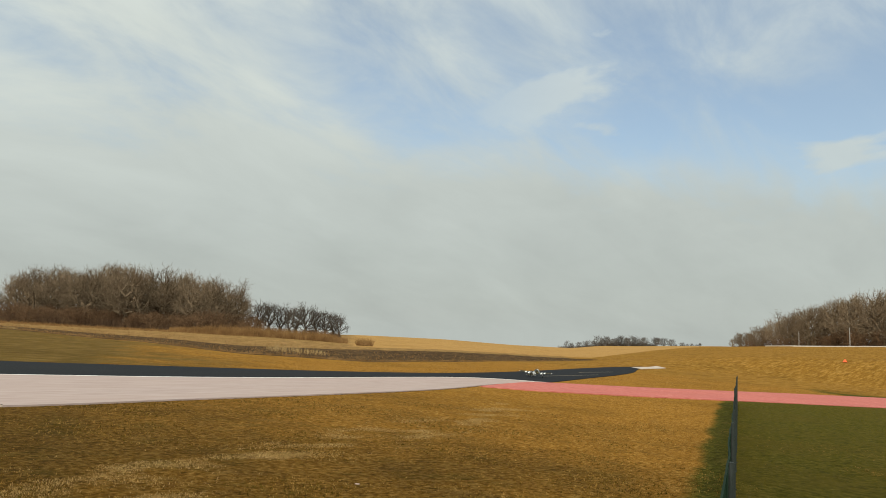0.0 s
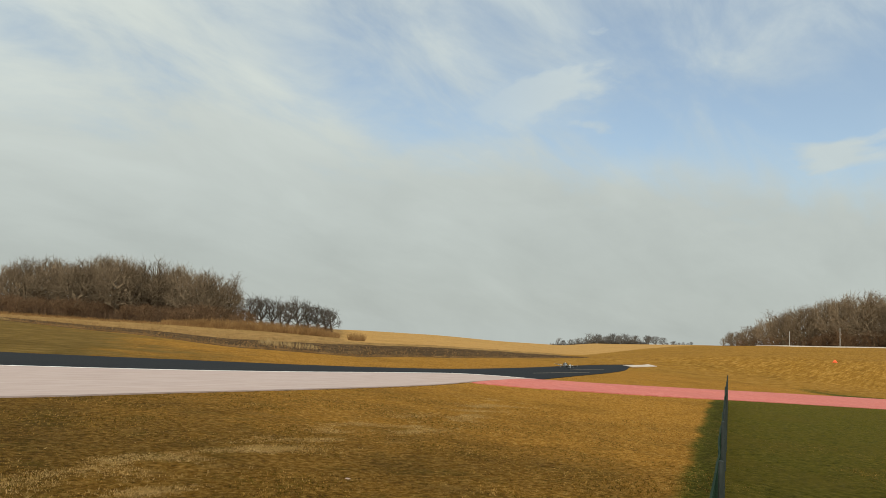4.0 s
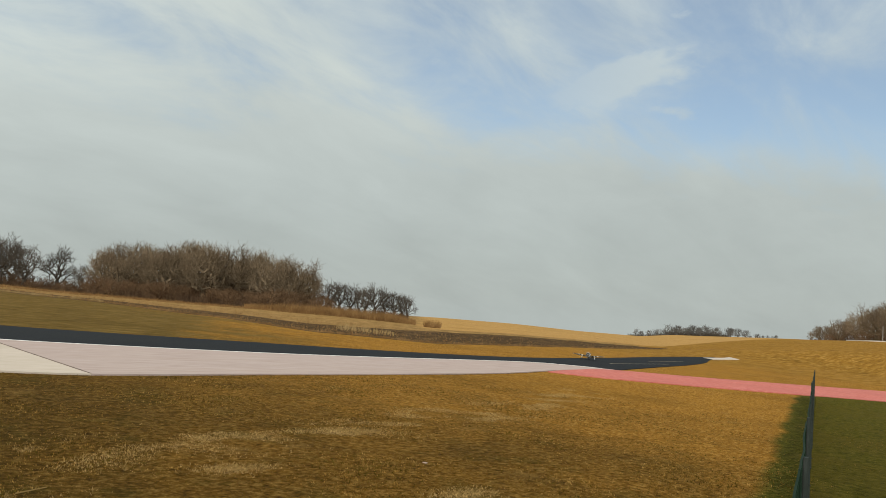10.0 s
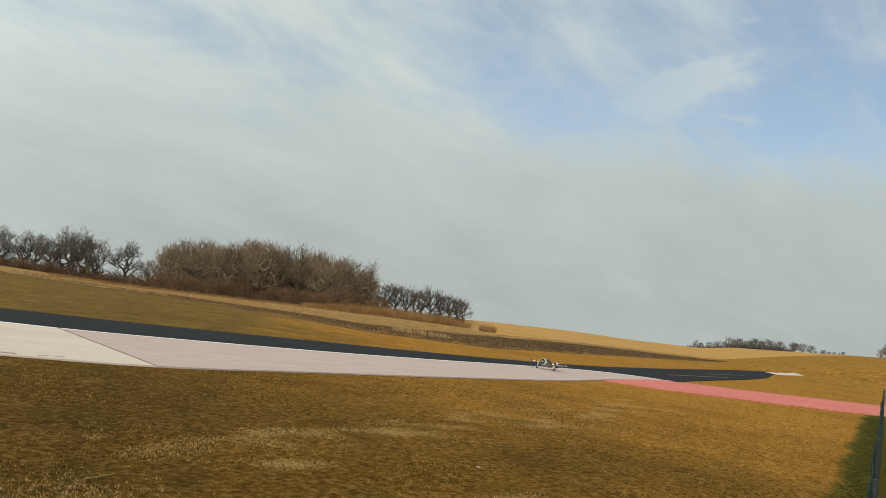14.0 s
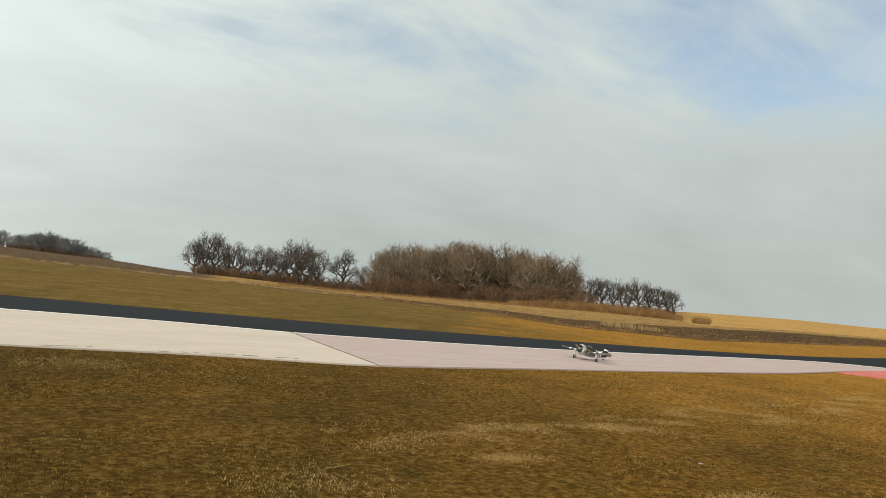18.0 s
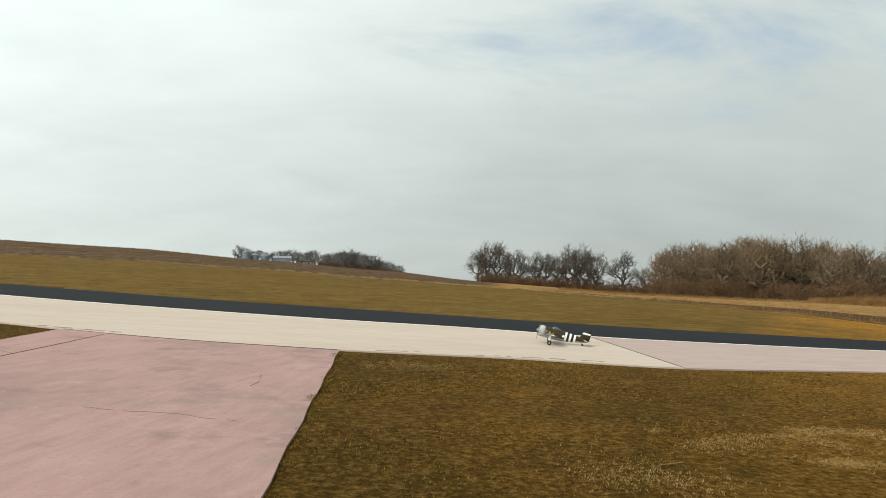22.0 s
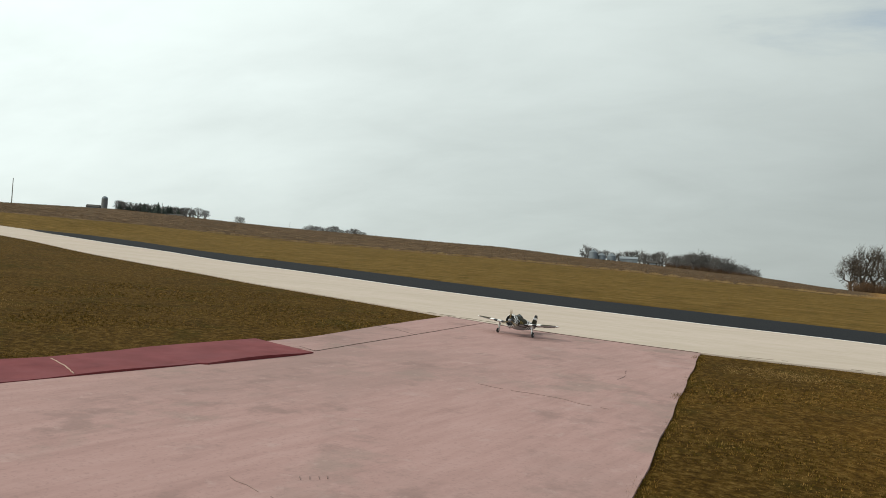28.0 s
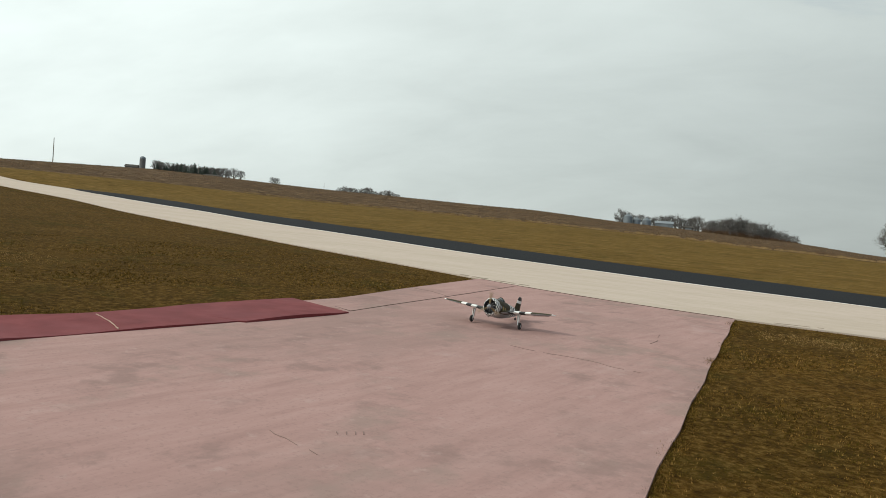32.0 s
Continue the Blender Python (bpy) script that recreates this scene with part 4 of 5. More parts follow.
twig_stuff("brush", 6, 4000, in_band(-1.4, 4.9, 318, 340, table((-1.4, 0.8), (1.5, 1.0), (4.9, 0.35))), 0.6, 4.2, UNDER, "twiggy hedge beside the distant farm", 0.10, 0.4)
twig_stuff("reeds", 7, 300, in_band(39.0, 43.2, 52, 66, table((39.0, 0.5), (39.8, 1.0), (41, 0.8), (43.2, 0.45))), 0.25, 0.75, REED, "pale dry reeds standing in the wet soil", 0.022, 0.25, category="reeds")
twig_stuff("dry_weeds", 8, 5000, in_band(16, 44, lambda a: 85 + a, 132), 0.15, 0.6, BRUSH, "tan dry weeds below the wood", 0.03, 0.5, category="weeds")
twig_stuff("corn_stubble", 9, 16000, in_band(-75, 10, lambda a: land(a)[0] + 0.2, lambda a: land(a)[0] + 30), 0.05, 0.17, STALK, "cut corn stubble along the field's edge", 0.035, 1.1, category="stubble")
twig_stuff("corn_stubble", 10, 14000, in_band(-75, 10, lambda a: land(a)[0] + 25, lambda a: land(a)[2] + 4), 0.07, 0.22, STALK, "cut corn stubble on the hill", 0.05, 0.6, category="stubble")
twig_stuff("edge_weeds", 13, 15000, ragged_edge, 0.08, 0.26, REED, "pale tan weeds lining the stubble field", 0.03, 0.5, category="weeds")
twig_stuff("soil_stubble", 11, 2600, in_band(14, 60, lambda a: land(a)[0] + 0.5, lambda a: land(a)[0] + 55), 0.06, 0.3, BRUSH, "broken stalks scattered on the wet soil", 0.03, 0.9, category="stubble")
twig_stuff("brush", 12, 2600, in_band(59.8, 66.4, 684, 700, table((59.8, 0.5), (62.3, 0.6), (62.6, 1.0), (65.6, 1.0), (66.4, 0.7))), 2.0, 7.5, BARK_GREY, "twiggy hedge far across the dry fields", 0.22, 0.4)


# ---- farm buildings, poles, road ----
STEEL = material("galvanised_steel", [(0.12, 0.14, 0.155), (0.17, 0.19, 0.205), (0.22, 0.24, 0.255)], scale=2, rough=0.45, metal=0.5, bump=0.2, stretch=(1, 1, 6))
CONCRETE = material("weathered_concrete", [(0.10, 0.10, 0.10), (0.15, 0.15, 0.15), (0.20, 0.20, 0.19)], scale=2, bump=0.3)
POLEWOOD = material("weathered_pole_wood", [(0.12, 0.10, 0.08), (0.22, 0.19, 0.16), (0.34, 0.31, 0.27)], scale=3, bump=0.3, stretch=(4, 4, 0.4))
PALEPOLE = material("pale_pole", [(0.40, 0.38, 0.35), (0.52, 0.50, 0.46)], scale=3, bump=0.2)
GRAVEL = material("pale_gravel", [(0.40, 0.35, 0.29), (0.55, 0.50, 0.43), (0.66, 0.61, 0.54)], scale=3, bump=0.4)
ORANGE = material("orange_plastic", [(0.75, 0.10, 0.02), (0.85, 0.14, 0.03)], scale=5, bump=0.1, rough=0.5)
SHEDROOF = material("grey_sheet_roof", [(0.15, 0.17, 0.18), (0.22, 0.24, 0.26)], scale=2, rough=0.5, bump=0.2)
DARKSHED = material("dark_barn_boards", [(0.04, 0.035, 0.03), (0.08, 0.07, 0.06)], scale=3, bump=0.3)


def lathe(prof, n=24, bm=None):
    """prof: (radius, z) pairs from the bottom up, turned round z."""
    bm = bm or bmesh.new()
    rings = [[bm.verts.new((r * math.cos(2 * math.pi * k / n), r * math.sin(2 * math.pi * k / n), z)) for k in range(n)] for r, z in prof]
    for a, b in zip(rings, rings[1:]):
        for k in range(n):
            bm.faces.new((a[k], a[(k + 1) % n], b[(k + 1) % n], b[k]))
    bm.faces.new(rings[0][::-1])
    bm.faces.new(rings[-1])
    return bm


def box(bm, x0, x1, y0, y1, z0, z1):
    vs = [bm.verts.new((x, y, z)) for z in (z0, z1) for x, y in ((x0, y0), (x1, y0), (x1, y1), (x0, y1))]
    for q in ((3, 2, 1, 0), (4, 5, 6, 7), (0, 1, 5, 4), (1, 2, 6, 5), (2, 3, 7, 6), (3, 0, 4, 7)):
        bm.faces.new([vs[i] for i in q])
    return bm


def place(root, az, r, turn=0.0, lift=0.0):
    x, y = spot(az, r)
    root.matrix_basis = pose(x, y, terrain(x, y) + lift, 0, 0, turn)
    return root


def grain_bin(az, r, rad, wall_h):
    root = tagged(new("grain_bin"), "galvanised steel grain bin with a conical roof", "grain bin", "grain bins of the farm")
    prof = [(rad, -1.0)]
    for k in range(12):
        z = wall_h * (k + 0.5) / 12
        prof += [(rad, z - 0.02), (rad + 0.03, z)]
    prof.append((rad, wall_h))
    part("wall", lathe(prof, 28), STEEL, root)
    part("roof", lathe([(rad + 0.12, wall_h), (rad * 0.55, wall_h + rad * 0.32), (0.35, wall_h + rad * 0.6), (0.35, wall_h + rad * 0.6 + 0.35), (0.05, wall_h + rad * 0.6 + 0.5)], 28), STEEL, root)
    return place(root, az, r)


grain_bin(-6.45, 430, 2.3, 4.4)
grain_bin(-5.85, 432, 2.2, 3.2)
grain_bin(-5.15, 436, 2.4, 3.4)


def shed(az, r, w, d, h, turn, wall, label, name="farm_shed"):
    root = tagged(new(name), label, "shed")
    part("wall", box(bmesh.new(), -w / 2, w / 2, -d / 2, d / 2, -1.5, h), wall, root)
    bm = bmesh.new()
    e = 0.3
    v = [bm.verts.new(q) for q in ((-w / 2 - e, -d / 2 - e, h), (w / 2 + e, -d / 2 - e, h), (w / 2 + e, d / 2 + e, h), (-w / 2 - e, d / 2 + e, h), (-w / 2 - e, 0, h + d * 0.22), (w / 2 + e, 0, h + d * 0.22))]
    for q in ((0, 1, 5, 4), (2, 3, 4, 5), (0, 4, 3), (1, 2, 5), (3, 2, 1, 0)):
        bm.faces.new([v[i] for i in q])
    part("roof", bm, SHEDROOF if wall is STEEL else DARKSHED, root)
    part("door", box(bmesh.new(), -1.6, 1.6, -d / 2 - 0.06, -d / 2 - 0.003, 0, h * 0.8), SHEDROOF, root)
    return place(root, az, r, turn)


shed(-3.95, 428, 9.0, 6.0, 2.6, 4.0, STEEL, "long grey steel farm shed beside the bins")
shed(-2.35, 425, 4.6, 4.0, 2.0, 10.0, DARKSHED, "small dark wooden farm shed under bare trees")
shed(-41.4, 505, 7.0, 6.0, 1.6, 30.0, CONCRETE, "low grey farm house behind the hill's crest", "farm_house")
shed(-36.2, 498, 9.0, 5.0, 0.8, 30.0, DARKSHED, "low dark barn below the shelter belt", "barn")


def silo(az, r):
    root = tagged(new("silo"), "tall grey concrete silo with a domed top", "silo")
    prof = [(1.7, -2)]
    for k in range(16):
        prof += [(1.7, 0.42 * k), (1.74, 0.42 * k + 0.04), (1.74, 0.42 * k + 0.1), (1.7, 0.42 * k + 0.14)]
    part("wall", lathe(prof + [(1.7, 6.8)], 20), CONCRETE, root)
    part("dome", lathe([(1.75, 6.8), (1.6, 7.4), (1.1, 7.95), (0.4, 8.2), (0.1, 8.25)], 20), STEEL, root)
    return place(root, az, r)


silo(-40.75, 500)


def utility_pole(az, r, h, mat, label, arm=True):
    root = tagged(new("utility_pole"), label, "pole", "utility poles")
    bm = bmesh.new()
    tube(bm, Vector((0, 0, -1.0)), Vector((0, 0, h)), h * 0.019, h * 0.012, 8)
    part("pole", bm, mat, root)
    if arm:
        part("crossarm", box(bmesh.new(), -0.7, 0.7, -0.06, 0.06, h * 0.93, h * 0.93 + 0.1), mat, root)
        for k in (-0.6, 0.0, 0.6):
            b2 = lathe([(0.05, h * 0.93 + 0.1), (0.06, h * 0.93 + 0.2), (0.03, h * 0.93 + 0.26)], 8)
            bmesh.ops.translate(b2, vec=(k, 0, 0), verts=b2.verts)
            part("insulator", b2, CONCRETE, root)
    return place(root, az, r, az)


utility_pole(-46.2, 300, 9.0, POLEWOOD, "dark wooden pole on the hill's crest", False)
utility_pole(-28.4, 640, 6.2, POLEWOOD, "dark wooden pole on the far hill", False)
utility_pole(-37.1, 505, 7.8, POLEWOOD, "dark mast rising above the farm's spruces", False)
for az, r, h in ((73.7, 540, 6.4), (75.6, 330, 6.4), (78.55, 268, 6.0), (83.4, 205, 6.4)):
    utility_pole(az, r, h, PALEPOLE, "pale utility pole beside the gravel road", False)


def road_at(u, v):
    az = 73.5 + 34 * u
    r = land(az)[2] - 7 + 6 * v
    return spot(az, r)


sheet("gravel_road", road_at, 80, 2, GRAVEL, 0.28, "raised pale gravel road before the wood", "road", depth=0.7)


def marker(az, r):
    root = tagged(new("marker_cone"), "small orange marker cone on the far lawn", "cone")
    part("cone", lathe([(0.26, 0.03), (0.24, 0.05), (0.11, 0.32), (0.08, 0.34)], 14), ORANGE, root)
    part("base", box(bmesh.new(), -0.3, 0.3, -0.3, 0.3, 0, 0.03), ORANGE, root)
    return place(root, az, r)


marker(78.0, 112)


# ---- green mesh fence along the pilots' line ----
NET = material("green_plastic_net", [(0.007, 0.017, 0.009), (0.014, 0.028, 0.016)], scale=15, bump=0.1, rough=0.85, spec=0.1)
POST = material("dark_steel_post", [(0.012, 0.018, 0.014), (0.03, 0.035, 0.03)], scale=12, bump=0.2, rough=0.6)


def fence():
    ax, ay = 0.925, 1.034
    d = Vector((math.sin(radians(FENCE_AZ)), math.cos(radians(FENCE_AZ)), 0))
    side = Vector((-d.y, d.x, 0))
    start = Vector((ax, ay, 0)) + side * 0.075
    root = tagged(new("mesh_fence"), "green plastic mesh fence on dark steel posts", "fence")
    rng = random.Random(8)
    s0, step, count, h = 2.2, 2.6, 12, 1.0

    def ground_at(s, off=0.0):
        p = start + d * s + side * off
        return Vector((p.x, p.y, terrain(p.x, p.y)))

    def sway(s):
        return 0.006 * math.sin(s * 1.9) + 0.004 * math.sin(s * 4.7 + 1)

    for k in range(count):
        s = s0 + k * step
        g = ground_at(s, sway(s) - 0.015)
        hh = h + rng.uniform(0.02, 0.10)
        lean = side * rng.uniform(-0.02, 0.02) + d * rng.uniform(-0.03, 0.03)
        bm = bmesh.new()
        tube(bm, g + Vector((0, 0, -0.2)), g + Vector((0, 0, hh)) + lean, 0.017, 0.015, 6)
        for j in range(5):
            z = g + Vector((0, 0, 0.15 + j * 0.2))
            tube(bm, z, z + side * -0.03, 0.006, 0.006, 4)
        part("post", bm, POST, root)
    for k in range(count - 1):
        tw = Twigs()
        sa = s0 + k * step
        sag = rng.uniform(0.01, 0.06)

        def top(s):
            q = (s - sa) / step
            return h - sag * 4 * q * (1 - q)

        n = 52
        for i in range(n + 1):
            s = sa + step * i / n
            g = ground_at(s, sway(s))
            tw.add(g + Vector((0, 0, 0.03)), g + Vector((0, 0, top(s))), 0.0035, 0.0035)
        for j in range(21):
            for i in range(13):
                a, b = sa + step * i / 13, sa + step * (i + 1) / 13
                ga, gb = ground_at(a, sway(a)), ground_at(b, sway(b))
                tw.add(ga + Vector((0, 0, 0.03 + (top(a) - 0.03) * j / 20)), gb + Vector((0, 0, 0.03 + (top(b) - 0.03) * j / 20)), 0.0035 if 0 < j < 20 else 0.007, 0.0035 if 0 < j < 20 else 0.007)
        ob = new("net_panel", tw.mesh("net_panel", NET))
        ob.parent = root


fence()


# ---- lawn: real blades near the camera and along the edges ----
BLADE = material("straw_blades", [(0.15, 0.078, 0.014), (0.26, 0.145, 0.036), (0.39, 0.24, 0.08)], island=0.38, scale=2.2, bump=0, spec=0.05)
BLADE_GREEN = material("green_blades", [(0.030, 0.020, 0.003), (0.062, 0.041, 0.006), (0.115, 0.075, 0.014)], island=0.38, scale=2.2, bump=0, spec=0.05)
STRAW = material("bleached_straw", [(0.22, 0.134, 0.042), (0.33, 0.212, 0.08), (0.44, 0.30, 0.13)], island=0.38, scale=2, bump=0, spec=0.05)


def on_lawn(x, y):
    if -70 < x < 29.7 and near(x) - 0.05 < y < far_edge(x) + 0.05:
        return False
    if y < 16.5 and lawn_left(y) - 0.1 < x < pad_right(y) + 0.02:
        return False
    if x > 17:
        for k in range(40):
            a, b = poly_at(RL, k / 40), poly_at(RU, k / 40)
            mx, my, hw = (a[0] + b[0]) / 2, (a[1] + b[1]) / 2, math.dist(a, b) / 2
            if math.hypot(x - mx, y - my) < hw:
                return False
    return True


def lawn_spot(a0, a1, r0, r1, power=1.6, share=(1.0, 1.0, 1.0)):
    def where(rng):
        az = rng.uniform(a0, a1)
        r = r0 + (r1 - r0) * rng.random() ** power
        x, y = spot(az, r)
        x, y = x + 0.5, y + 0.5
        if rng.random() > np.interp(x, (-8.0, 4.0, 22.0), share) or not on_lawn(x, y):
            return None
        dens = noise.noise(Vector((x * 0.7, y * 0.7, 0.3)))
        return (x, y, 0.8 + 0.5 * dens) if dens > rng.uniform(-0.9, 0.0) else None
    return where


twig_stuff("grass_blades", 21, 180000, lawn_spot(-62, 92, 3.0, 20, 0.9, (0.34, 0.6, 1.0)), 0.022, 0.055, BLADE, "short dormant straw-coloured grass blades", 0.012, 0.7, 4, category="grass")
twig_stuff("green_grass_blades", 22, 150000, lawn_spot(-62, 92, 3.0, 20, 0.95, (1.0, 0.9, 0.3)), 0.022, 0.058, BLADE_GREEN, "short greening grass blades in the lawn", 0.013, 0.7, 4, category="grass")
twig_stuff("green_grass_blades", 23, 9000, lawn_spot(73.5, 96, 3.5, 17, 1.2), 0.03, 0.06, BLADE_GREEN, "short greening grass blades beyond the fence", 0.010, 1.0, 4, category="grass")


def edge_spot(rng):
    k = rng.random()
    if k < 0.62:
        x = rng.uniform(-30, 22.7)
        y = near(x) - abs(rng.gauss(0, 0.05)) - 0.005
        if lawn_left(y) < x < pad_right(y):
            return None
        return x, y, 0.6
    y = rng.uniform(3.0, 14.2) if k < 0.82 else rng.uniform(5, 15.4)
    clump = 0.7 + 0.8 * max(0.0, noise.noise(Vector((y * 1.3, 2.0, 0))))
    if k < 0.82:
        return pad_right(y) + abs(rng.gauss(0, 0.07)) - 0.035 * clump, y, clump
    return lawn_left(y) - abs(rng.gauss(0, 0.06)) - (0.1 if y < 9.2 else 0.0), y, clump


twig_stuff("edge_grass", 24, 26000, edge_spot, 0.025, 0.075, BLADE_GREEN, "ragged dark grass along the fabric's edges", 0.008, 0.9, 3, category="grass")
twig_stuff("edge_grass", 25, 16000, edge_spot, 0.025, 0.07, BLADE, "ragged straw grass along the fabric's edges", 0.008, 0.9, 3, category="grass")


def straw_spot(rng):
    x = rng.uniform(3.43, 18.33)
    y = float(np.interp(x, (3.43, 6.99, 9.93, 12.85, 18.33), (8.19, 8.69, 9.65, 10.28, 12.09))) + rng.gauss(0, 0.34)
    d = noise.noise(Vector((x * 1.1, y * 2.0, 4.0)))
    return (x, y) if d > rng.uniform(-0.1, 0.3) else None


twig_stuff("bleached_straw", 26, 42000, straw_spot, 0.022, 0.05, STRAW, "bleached straw patches in a mown band", 0.011, 1.0, 3, category="straw")


def straw_patch(rng):
    cx, cy, a, b = rng.choice(((7.68, 8.67, 0.3, 0.12), (4.94, 7.36, 0.22, 0.1), (6.44, 5.85, 0.2, 0.1), (2.75, 6.72, 0.35, 0.25), (-10.42, 7.94, 0.5, 0.2), (-11.97, 9.97, 0.9, 0.4), (10.97, 9.23, 0.4, 0.12), (1.42, 12.7, 0.45, 0.3)))
    return rng.gauss(cx, a), rng.gauss(cy, b)


twig_stuff("bleached_straw", 27, 9000, straw_patch, 0.022, 0.05, STRAW, "small bleached straw patches on the lawn", 0.011, 1.0, 3, category="straw")


def golden_spot(rng):
    az, r = rng.uniform(52, 92), rng.uniform(42, 112)
    x, y = spot(az, r)
    return (x, y) if math.sin(r * 0.9 + az * 0.12) > rng.uniform(-0.6, 1.0) and on_lawn(x, y) and noise.noise(Vector((x * 0.08, y * 0.08, 1))) > -0.15 else None


twig_stuff("golden_grass", 28, 4500, golden_spot, 0.03, 0.07, STRAW, "golden dry grass in mown stripes", 0.02, 2.0, 3, category="grass")


def edge_weed(rng):
    az = rng.uniform(20, 66)
    return (*spot(az, land(az)[0] + rng.gauss(0.4, 0.25)), 1.0)


twig_stuff("edge_weeds", 29, 3500, edge_weed, 0.05, 0.18, BRUSH, "tan dry weeds lining the lawn's far edge", 0.02, 0.8, 3, category="weeds")
litter = tagged(new("paper_scrap"), "small white paper scrap lying on the lawn", "litter")
part("sheet", box(bmesh.new(), -0.03, 0.03, -0.02, 0.02, 0.02, 0.028), CREAM, litter)
litter.matrix_basis = pose(6.98, 6.93, terrain(6.98, 6.93), 4, 6, 30)
stick = tagged(new("dry_stick"), "pale dry stick lying on the lawn", "stick")
bm = bmesh.new()
tube(bm, Vector((-0.12, 0, 0.03)), Vector((0.12, 0.02, 0.035)), 0.006, 0.004, 6)
part("twig", bm, STRAW, stick)
stick.matrix_basis = pose(3.08, 7.06, terrain(3.08, 7.06), 0, 0, 10)


# ---- radio-controlled fighter model ----
OLIVE = material("olive_drab_paint", [(0.026, 0.020, 0.010), (0.045, 0.034, 0.017), (0.07, 0.054, 0.028)], scale=9, bump=0.05, rough=0.65, spec=0.15, big=(5, (0.035, 0.042, 0.022), 0.6))
BLACK = material("black_paint", [(0.012, 0.012, 0.013), (0.022, 0.022, 0.022)], scale=9, bump=0.05, rough=0.5)
WHITE = material("white_paint", [(0.72, 0.71, 0.68), (0.80, 0.79, 0.76)], scale=9, bump=0.05, rough=0.5)
GREYP = material("light_grey_paint", [(0.28, 0.29, 0.30), (0.36, 0.37, 0.38)], scale=9, bump=0.05, rough=0.5)
RUBBER = material("black_rubber", [(0.012, 0.012, 0.012), (0.03, 0.03, 0.03)], scale=20, bump=0.2, rough=0.85)
METALP = material("bare_aluminium", [(0.45, 0.45, 0.45), (0.6, 0.6, 0.6)], scale=10, bump=0.05, rough=0.3, metal=0.9)
PROPWOOD = material("varnished_prop_wood", [(0.17, 0.11, 0.045), (0.25, 0.17, 0.08)], scale=12, bump=0.1, rough=0.35, stretch=(1, 1, 5))
ENGINE = material("dark_engine_metal", [(0.05, 0.05, 0.05), (0.11, 0.11, 0.11)], scale=10, bump=0.05, rough=0.45, metal=0.6)
CANOPY = material("tinted_canopy", [(0.05, 0.055, 0.06), (0.09, 0.10, 0.10)], scale=3, bump=0.0, rough=0.12, spec=0.7)
MUSTARD = material("dull_yellow_paint", [(0.30, 0.21, 0.05), (0.40, 0.29, 0.09)], scale=9, bump=0.05, rough=0.5)
MATS = [OLIVE, BLACK, WHITE, GREYP]


def loft(rings, mats, slot_of, cap0=True, cap1=True):
    """rings: lists of points, all of one length, closed round. slot_of(i, k) is the material slot of the face between ring i and i+1."""
    bm = bmesh.new()
    vs = [[bm.verts.new(p) for p in r] for r in rings]
    n = len(vs[0])
    for i in range(len(vs) - 1):
        for k in range(n):
            f = bm.faces.new((vs[i][k], vs[i][(k + 1) % n], vs[i + 1][(k + 1) % n], vs[i + 1][k]))
            f.material_index = slot_of(i, k)
            f.smooth = True
    if cap0:
        bm.faces.new(vs[0][::-1])
    if cap1:
        bm.faces.new(vs[-1]).material_index = slot_of(len(vs) - 2, 0)
    bmesh.ops.recalc_face_normals(bm, faces=bm.faces)
    return bm


def oval(y, zc, rx, rz, n=24):
    return [(rx * math.sin(2 * math.pi * k / n), y, zc + rz * math.cos(2 * math.pi * k / n)) for k in range(n)]


def lerp_rows(rows, y):
    ys = [r[0] for r in rows][::-1]
    return [float(np.interp(y, ys, [r[m] for r in rows][::-1])) for m in range(1, len(rows[0]))]


BODY = [(0.14, 0.205, 0.104, 0.120), (0.06, 0.203, 0.104, 0.124), (-0.08, 0.205, 0.098, 0.122), (-0.22, 0.209, 0.084, 0.110), (-0.38, 0.216, 0.062, 0.089), (-0.54, 0.226, 0.038, 0.062),
        (-0.66, 0.236, 0.020, 0.038), (-0.71, 0.243, 0.007, 0.018)]


SX = 1.10


def long_y(y):
    return y * (1.15 if y < 0 else 1.02)


NOSE = long_y(0.282)
RAISE = 0.025


